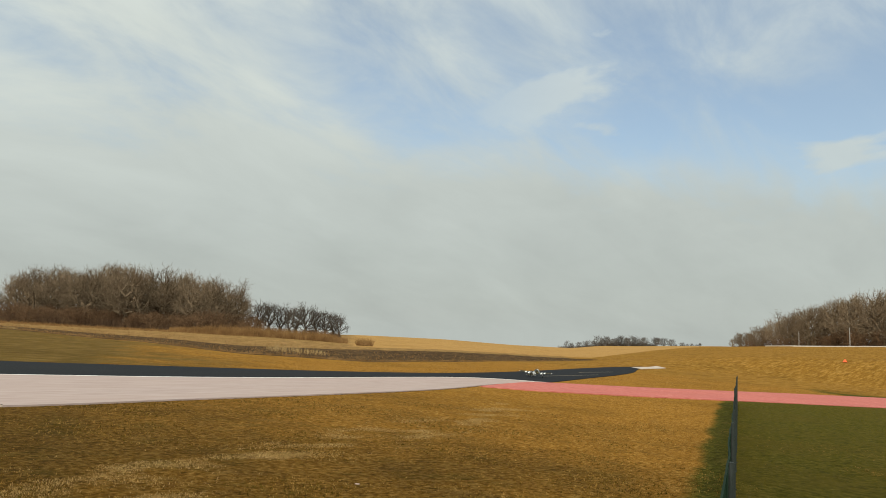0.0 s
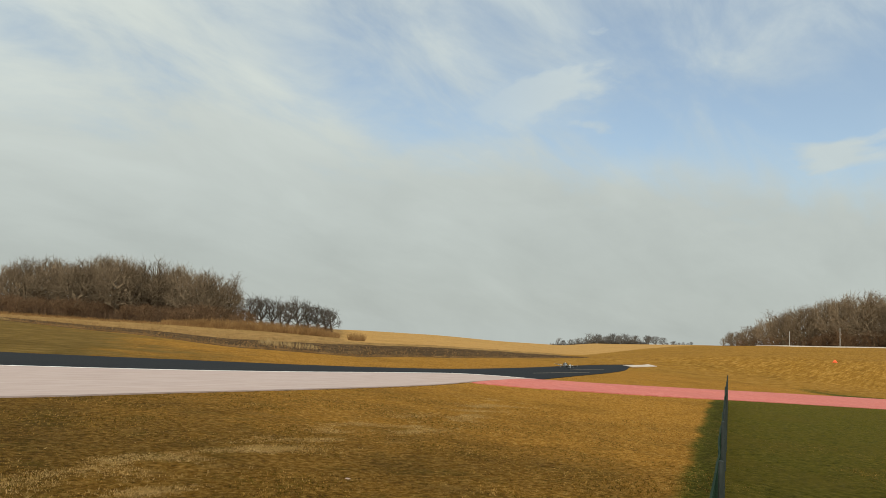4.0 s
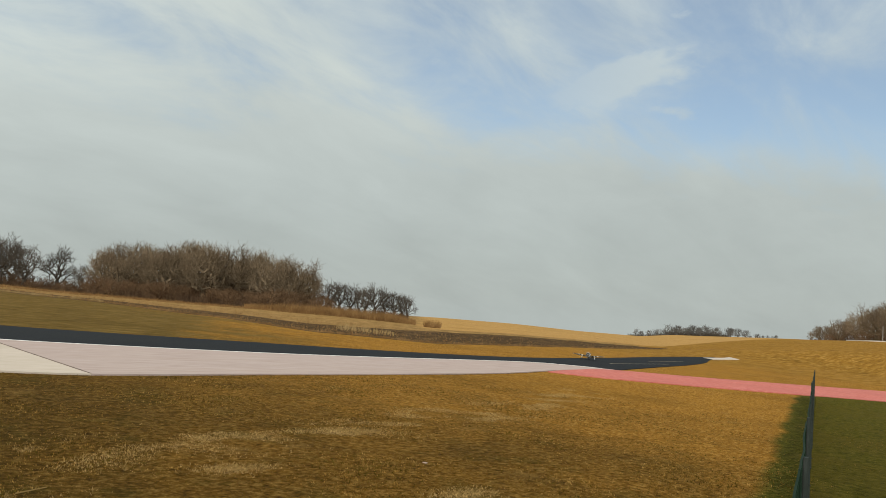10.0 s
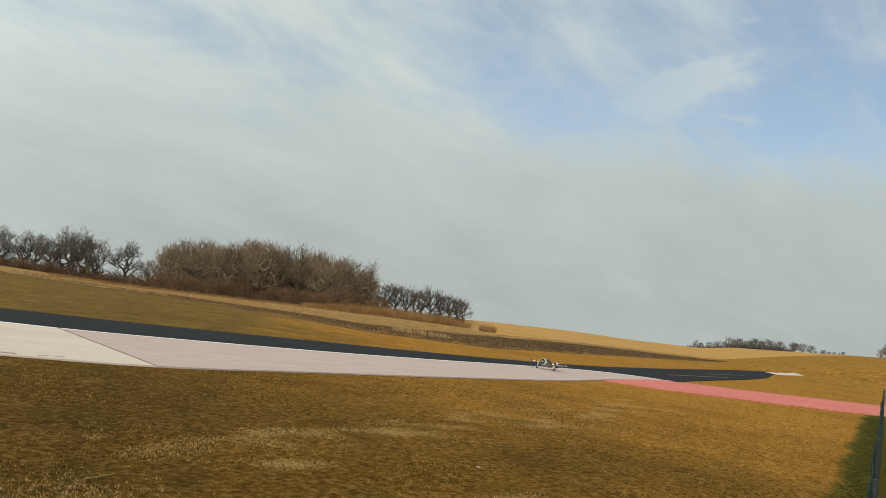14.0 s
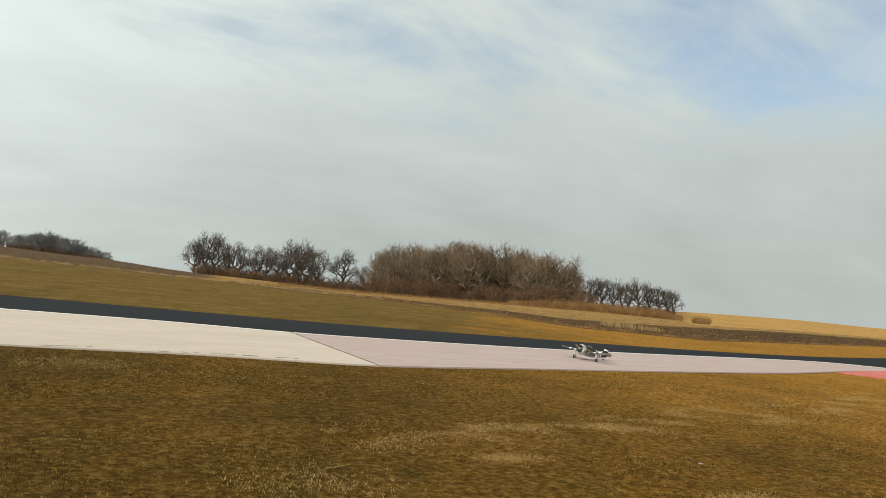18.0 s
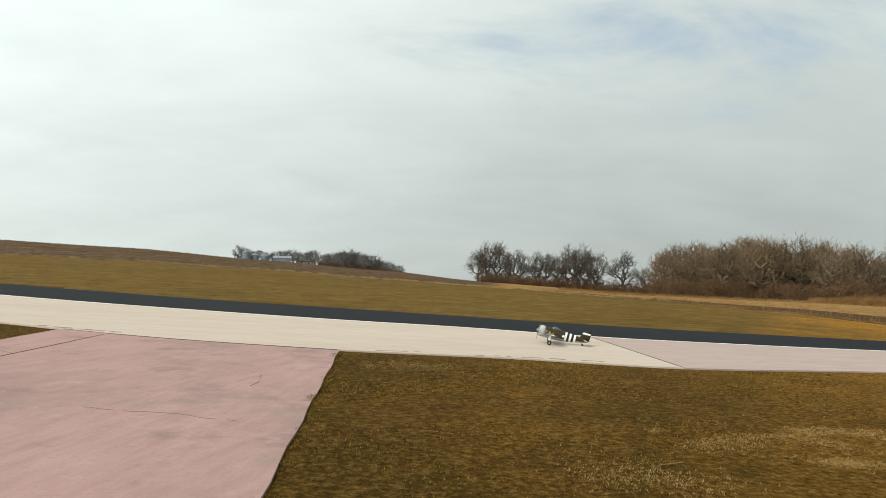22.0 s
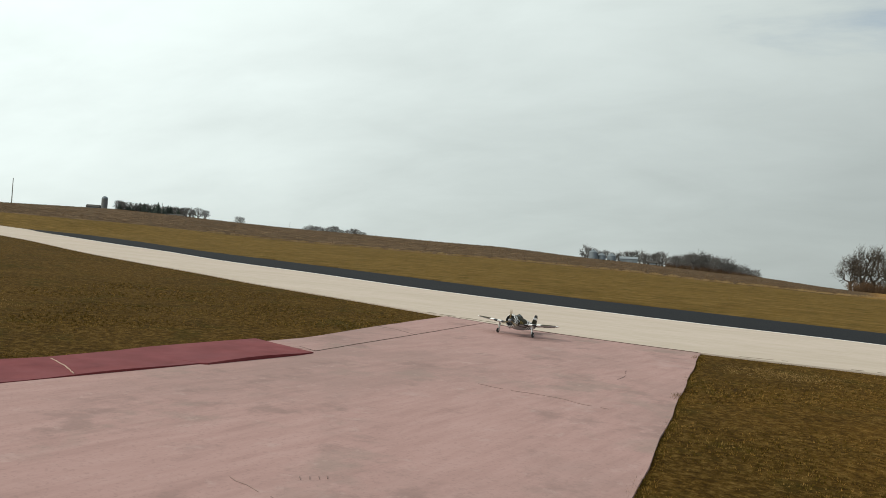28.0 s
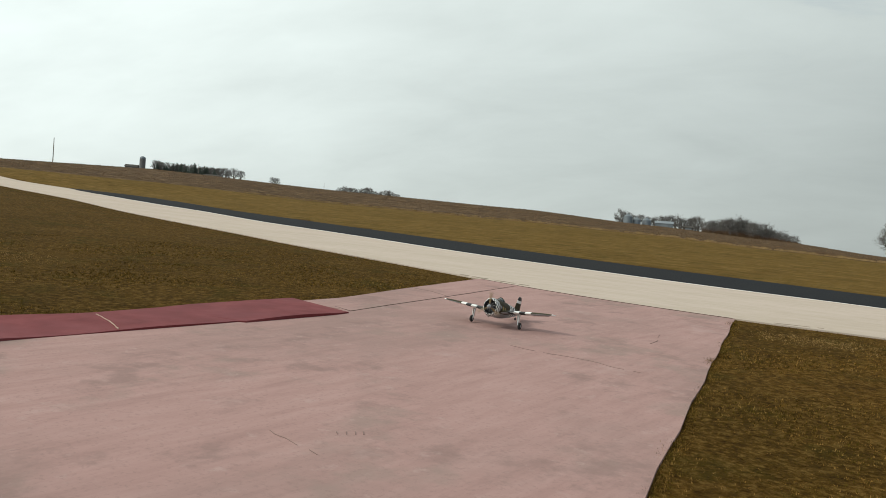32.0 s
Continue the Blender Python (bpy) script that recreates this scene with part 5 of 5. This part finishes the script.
def airplane():
    root = tagged(new("model_airplane"), "olive warbird model with checkered cowl and striped wings", "model airplane")
    # fuselage with black and white bands ahead of the tail
    ys = [0.145, 0.10, 0.05, 0.0, -0.05, -0.10, -0.16, -0.21, -0.255, -0.297, -0.339, -0.381, -0.423, -0.465, -0.50, -0.56, -0.62, -0.66, -0.71]

    def body_slot(i, k):
        y = (ys[i] + ys[i + 1]) / 2
        if -0.465 < y < -0.255:
            return (2, 1, 2, 1, 2)[min(4, int((-0.255 - y) / 0.042))]
        return 3 if 8 <= k <= 15 else 0

    part("fuselage", loft([oval(y, *lerp_rows(BODY, y)) for y in ys], MATS, body_slot), MATS, root)
    # cowl in checkers
    cy = [0.145, 0.168, 0.191, 0.214, 0.237, 0.256, 0.268]
    cr = [(0.105, 0.119), (0.110, 0.123), (0.113, 0.126), (0.113, 0.126), (0.109, 0.121), (0.099, 0.109), (0.088, 0.097)]
    rings = [oval(y, 0.205, *r) for y, r in zip(cy, cr)] + [oval(0.258, 0.205, 0.077, 0.085), oval(0.205, 0.205, 0.075, 0.083)]
    part("cowl", loft(rings, MATS, lambda i, k: (2 if (i + k) % 2 else 1) if i < 6 else 1, True, True), MATS, root, "black and white checkered cowl")
    eng = bmesh.new()
    for k in range(9):
        a = 2 * math.pi * k / 9
        tube(eng, Vector((0.02 * math.cos(a), 0.228, 0.205 + 0.02 * math.sin(a))), Vector((0.064 * math.cos(a), 0.228, 0.205 + 0.068 * math.sin(a))), 0.014, 0.014, 8)
    part("engine", eng, ENGINE, root, "dark dummy radial engine")
    # insignia, code and nose art on both flanks, thin plates laid on the skin
    for sgn in (-1, 1):
        for name, shape, slot, lab in (("insignia", [(-0.235 + 0.036 * math.cos(a * math.pi / 5 + 0.31), 0.215 + (0.036 if a % 2 == 0 else 0.016) * math.sin(a * math.pi / 5 + 0.31)) for a in range(10)], 2, "white star insignia"),
                                       ("code_bar", [(0.02, 0.19), (0.06, 0.19), (0.06, 0.245), (0.02, 0.245)], 4, "dull yellow unreadable code mark"),
                                       ("code_bar", [(-0.045, 0.175), (-0.02, 0.175), (-0.02, 0.235), (-0.045, 0.235)], 4, "dull yellow unreadable code mark"),
                                       ("nose_art", [(0.095, 0.215), (0.125, 0.21), (0.13, 0.245), (0.10, 0.25)], 5, "pale unreadable nose art panel")):
            bm = bmesh.new()
            vs = []
            for y, z in shape:
                zc, rx, rz = lerp_rows(BODY, y)
                vs.append(bm.verts.new((sgn * rx * 1.02 * math.sqrt(max(0.0, 1 - ((z - zc) / rz) ** 2)), y, z)))
            bm.faces.new(vs)
            ext = bmesh.ops.extrude_face_region(bm, geom=bm.faces[:])
            bmesh.ops.translate(bm, vec=(sgn * 0.003, 0, 0), verts=[v for v in ext["geom"] if isinstance(v, bmesh.types.BMVert)])
            bmesh.ops.recalc_face_normals(bm, faces=bm.faces)
            part(name, bm, {2: WHITE, 4: MUSTARD, 5: GREYP}[slot], root, lab)
    # canopy
    cb = [(0.03, 0.305, 0.018, 0.012), (0.0, 0.31, 0.040, 0.036), (-0.05, 0.312, 0.048, 0.056), (-0.10, 0.31, 0.044, 0.050), (-0.15, 0.304, 0.03, 0.03), (-0.19, 0.296, 0.01, 0.012)]
    can = part("canopy", loft([oval(y, z, a, b, 16) for y, z, a, b in cb], [CANOPY], lambda i, k: 0), CANOPY, root, "dark glossy bubble canopy")
    for y in (0.0, -0.05, -0.12):
        zc, a, b = lerp_rows(cb, y)
        ring = bmesh.new()
        pts = [Vector(p) for p in oval(y, zc, a * 1.03, b * 1.04, 20)]
        for p, q in zip(pts, pts[1:] + pts[:1]):
            tube(ring, p, q, 0.003, 0.003, 4)
        part("frame", ring, OLIVE, can)
    # wings: elliptical, black and white bands near the root, pale tips
    xs = [0.05, 0.10, 0.14, 0.18, 0.2525, 0.325, 0.3975, 0.47, 0.55, 0.63, 0.68, 0.715, 0.735, 0.75]

    def chord(x):
        return 0.30 * math.sqrt(max(0.0, 1 - (x / 0.755) ** 2.6)) + 0.012

    def wing_slot(i, k):
        x = (xs[i] + xs[i + 1]) / 2
        if 0.18 < x < 0.47:
            return 2 if int((x - 0.18) / 0.0725) % 2 else 1
        if x > 0.71:
            return 2
        return 3 if k >= 7 else 0

    for sgn, nm in ((-1, "wing"), (1, "wing")):
        rings = []
        for x in xs:
            c = chord(x)
            lead = -0.035 + 0.40 * c + 0.02
            z = 0.155 + x * 0.105
            t = 0.11 * c + 0.002
            prof = [(0.0, 0.0), (0.05, 0.42), (0.2, 0.82), (0.4, 0.9), (0.62, 0.66), (0.85, 0.26), (1.0, 0.03), (0.85, -0.12), (0.6, -0.28), (0.35, -0.4), (0.15, -0.36), (0.05, -0.24)]
            rings.append([(sgn * x * SX, lead - u * c, z + w * t) for u, w in prof])
        w = part(nm, loft(rings, MATS, wing_slot), MATS, root)
        ail = bmesh.new()
        for x0, x1 in ((0.42, 0.64),):
            a, b = chord(x0), chord(x1)
            q = [(sgn * x0 * SX, -0.015 + 0.40 * a - a - 0.002, 0.155 + x0 * 0.105), (sgn * x1 * SX, -0.015 + 0.40 * b - b - 0.002, 0.155 + x1 * 0.105)]
            tube(ail, Vector(q[0]), Vector(q[1]), 0.006, 0.005, 6)
        part("aileron", ail, OLIVE, w)
        gun = bmesh.new()
        for k in range(4):
            x = 0.25 + 0.022 * k
            tube(gun, Vector((sgn * x, -0.035 + 0.40 * chord(x) + 0.0, 0.155 + x * 0.105)), Vector((sgn * x, 0.03 + 0.40 * chord(x), 0.155 + x * 0.105)), 0.004, 0.004, 6)
        part("gun_barrels", gun, METALP, w)
        # landing leg with its wheel and door
        gx = sgn * 0.315
        leg = bmesh.new()
        tube(leg, Vector((gx, 0.02, 0.245)), Vector((gx * 1.06, 0.012, 0.055)), 0.011, 0.010, 10)
        tube(leg, Vector((gx * 1.06, 0.012, 0.075)), Vector((gx * 1.06 + sgn * 0.012, 0.0, 0.05)), 0.007, 0.006, 8)
        tube(leg, Vector((gx * 1.03, 0.016, 0.12)), Vector((gx * 1.04, -0.012, 0.08)), 0.004, 0.004, 6)
        lg = part("landing_leg", leg, METALP, root)
        dr = bmesh.new()
        box(dr, -0.003, 0.003, -0.026, 0.026, -0.05, 0.045)
        bmesh.ops.translate(dr, vec=(gx * 1.03 + sgn * 0.018, 0.016, 0.125), verts=dr.verts)
        part("gear_door", dr, WHITE, lg, "white gear door")
        bm = lathe([(0.012, -0.014), (0.030, -0.016), (0.041, -0.013), (0.046, -0.006), (0.046, 0.006), (0.041, 0.013), (0.030, 0.016), (0.012, 0.014)], 22)
        bmesh.ops.rotate(bm, cent=(0, 0, 0), matrix=Matrix.Rotation(radians(90), 3, "Y"), verts=bm.verts)
        wheel = part("wheel", bm, RUBBER, root)
        hub = lathe([(0.004, -0.018), (0.020, -0.017), (0.022, 0.0), (0.020, 0.017), (0.004, 0.018)], 5)
        bmesh.ops.rotate(hub, cent=(0, 0, 0), matrix=Matrix.Rotation(radians(90), 3, "Y"), verts=hub.verts)
        part("hub", hub, GREYP, wheel, "light grey wheel hub")
        wheel.matrix_basis = pose(gx * 1.06 + sgn * 0.024, 0.0, 0.046)
        WHEELS.append((wheel, gx * 1.06 + sgn * 0.024))
    # tail
    for sgn in (-1, 1):
        rings = []
        for x in (0.015, 0.09, 0.17, 0.22, 0.24):
            c = 0.14 * math.sqrt(max(0.0, 1 - (x / 0.25) ** 2.4)) + 0.01
            prof = [(0.0, 0.0), (0.1, 0.5), (0.4, 0.7), (0.8, 0.25), (1.0, 0.0), (0.8, -0.25), (0.4, -0.7), (0.1, -0.5)]
            rings.append([(sgn * x, -0.575 - 0.15 * x - u * c, 0.255 + w * 0.010) for u, w in prof])
        part("tailplane", loft(rings, MATS, lambda i, k: 2 if i == 3 else 0), MATS, root)
    rings = []
    for z, y0, c in ((0.24, -0.50, 0.215), (0.31, -0.54, 0.185), (0.37, -0.565, 0.165), (0.41, -0.585, 0.148), (0.445, -0.61, 0.115), (0.465, -0.635, 0.07)):
        prof = [(0.0, 0.0), (0.1, 0.5), (0.4, 0.7), (0.8, 0.25), (1.0, 0.0), (0.8, -0.25), (0.4, -0.7), (0.1, -0.5)]
        rings.append([(w * 0.014, y0 - u * c, z) for u, w in prof])
    part("fin", loft(rings, MATS, lambda i, k: (0, 0, 2, 1, 1)[i]), MATS, root, "olive tail fin with a white band and black tip")
    tl = bmesh.new()
    tube(tl, Vector((0, -0.575, 0.215)), Vector((0, -0.61, 0.142)), 0.007, 0.006, 8)
    t = part("tail_leg", tl, METALP, root)
    tw = lathe([(0.005, -0.008), (0.016, -0.009), (0.021, -0.004), (0.021, 0.004), (0.016, 0.009), (0.005, 0.008)], 16)
    bmesh.ops.rotate(tw, cent=(0, 0, 0), matrix=Matrix.Rotation(radians(90), 3, "Y"), verts=tw.verts)
    bmesh.ops.translate(tw, vec=(0, -0.615, 0.140), verts=tw.verts)
    part("tail_wheel", tw, RUBBER, t)
    ex = bmesh.new()
    tube(ex, Vector((0.05, 0.19, 0.095)), Vector((0.055, 0.12, 0.08)), 0.012, 0.012, 8)
    part("exhaust", ex, METALP, root)
    # propeller
    hubm = lathe([(0.026, -0.014), (0.028, 0.01), (0.020, 0.032), (0.008, 0.044), (0.001, 0.046)], 16)
    bmesh.ops.rotate(hubm, cent=(0, 0, 0), matrix=Matrix.Rotation(radians(-90), 3, "X"), verts=hubm.verts)
    prop = part("propeller", hubm, GREYP, root)
    for k in range(3):
        rings = []
        for r, c, tw_a in ((0.012, 0.016, 60), (0.05, 0.022, 48), (0.11, 0.026, 32), (0.16, 0.022, 22), (0.190, 0.014, 18), (0.20, 0.006, 16)):
            ca, sa = math.cos(radians(tw_a)), math.sin(radians(tw_a))
            prof = [(-0.5, 0), (-0.2, 0.09), (0.2, 0.08), (0.5, 0), (0.2, -0.04), (-0.2, -0.04)]
            rings.append([(c * (u * ca - w * sa), c * (u * sa + w * ca), r) for u, w in prof])
        bm = loft(rings, [PROPWOOD], lambda i, j: 0)
        bmesh.ops.rotate(bm, cent=(0, 0, 0), matrix=Matrix.Rotation(radians(120 * k), 3, "Y"), verts=bm.verts)
        part("blade", bm, PROPWOOD, prop, "varnished tan propeller blade")
    prop.matrix_basis = pose(0, NOSE, 0.205 + RAISE)
    # stretch the hull along its length
    for ob in root.children_recursive:
        if ob.name.split(".")[0] in ("fuselage", "insignia", "code_bar", "nose_art", "cowl", "engine", "canopy", "frame", "tailplane", "fin", "tail_leg", "tail_wheel", "exhaust"):
            for v in ob.data.vertices:
                v.co.y = long_y(v.co.y)
        if ob.name.split(".")[0] not in ("wheel", "hub", "landing_leg", "propeller", "blade"):
            for v in ob.data.vertices:
                v.co.z += RAISE
    return root, prop


WHEELS = []
plane, propeller = airplane()
plane.scale = (0.96, 0.96, 0.96)

# seconds, x, y, heading from +y towards +x
TAXI = [(0.0, 32.92, 20.83, 76), (1.0, 39.44, 22.3, 76), (2.0, 46.29, 24.19, 69), (2.5, 48.93, 25.22, 53), (3.0, 49.12, 25.87, 3), (3.5, 47.56, 26.07, -79), (4.5, 43.85, 25.33, -99),
        (5.5, 41.65, 24.74, -107), (6.0, 40.98, 24.5, -111), (7.0, 39.61, 23.97, -119), (8.0, 37.95, 23.04, -123), (9.0, 37.04, 22.98, -113), (10.0, 34.85, 22.96, -115), (11.0, 32.18, 21.81, -123),
        (12.0, 29.26, 19.73, -124), (12.5, 27.57, 19.06, -108), (13.0, 25.63, 18.79, -99), (14.0, 22.1, 18.71, -98), (14.5, 20.53, 18.5, -99), (15.5, 18.14, 17.89, -105), (16.5, 15.95, 17.21, -111),
        (17.0, 14.85, 16.82, -108), (18.0, 12.76, 16.28, -102), (19.0, 10.77, 16.03, -99), (20.0, 8.62, 15.77, -90), (21.0, 6.81, 16.37, -78), (22.0, 4.65, 16.77, -75), (23.0, 2.7, 17.33, -78),
        (24.0, 0.74, 17.42, -93), (24.5, -0.12, 17.39, -105), (25.0, -0.85, 17.09, -120), (25.5, -1.5, 16.61, -131), (26.0, -1.99, 16.05, -138), (26.5, -2.38, 15.53, -148), (27.5, -2.77, 14.23, -160),
        (28.5, -2.84, 13.13, -169), (29.0, -2.84, 12.62, -172), (30.0, -2.84, 11.73, -174), (31.0, -2.8, 10.95, -172), (32.0, -2.73, 9.92, -172)]


def taxi_row(t):
    ts = [r[0] for r in TAXI]
    i = max(0, min(len(ts) - 2, int(np.searchsorted(ts, t)) - 1))
    k = (t - ts[i]) / (ts[i + 1] - ts[i])
    return [TAXI[i][m] + (TAXI[i + 1][m] - TAXI[i][m]) * k for m in (1, 2, 3)]


def motions():
    rows = []
    for t, x, y, az in TAXI:
        on = 0.026 if y > mid(min(x, 79.98)) else 0.03
        up = Vector((-GX, -GY, 1)).normalized()
        tilt = Vector((0, 0, 1)).rotation_difference(up).to_matrix().to_4x4()
        rows.append((t, Matrix.Translation((x, y, terrain(x, y) + on)) @ tilt @ pose(0, 0, 0, 0, 0, -az) @ pose(0, 0, 0, 11.6, 0, 0)))
    walk(plane, rows)
    walk(propeller, [(k / 30, pose(0, NOSE, 0.205 + RAISE, 0, (83.0 * k) % 360, 0)) for k in range(961)])
    for wheel, wx in WHEELS:
        ang, spin = 0.0, []
        last = taxi_row(0)
        for k in range(0, 961):
            p = taxi_row(k / 30)
            ang += min(80.0, math.degrees(math.dist(p[:2], last[:2]) / 0.05))
            last = p
            spin.append((k / 30, pose(wx, 0.0, 0.046, -(ang % 360), 0, 0)))
        walk(wheel, spin)


motions()
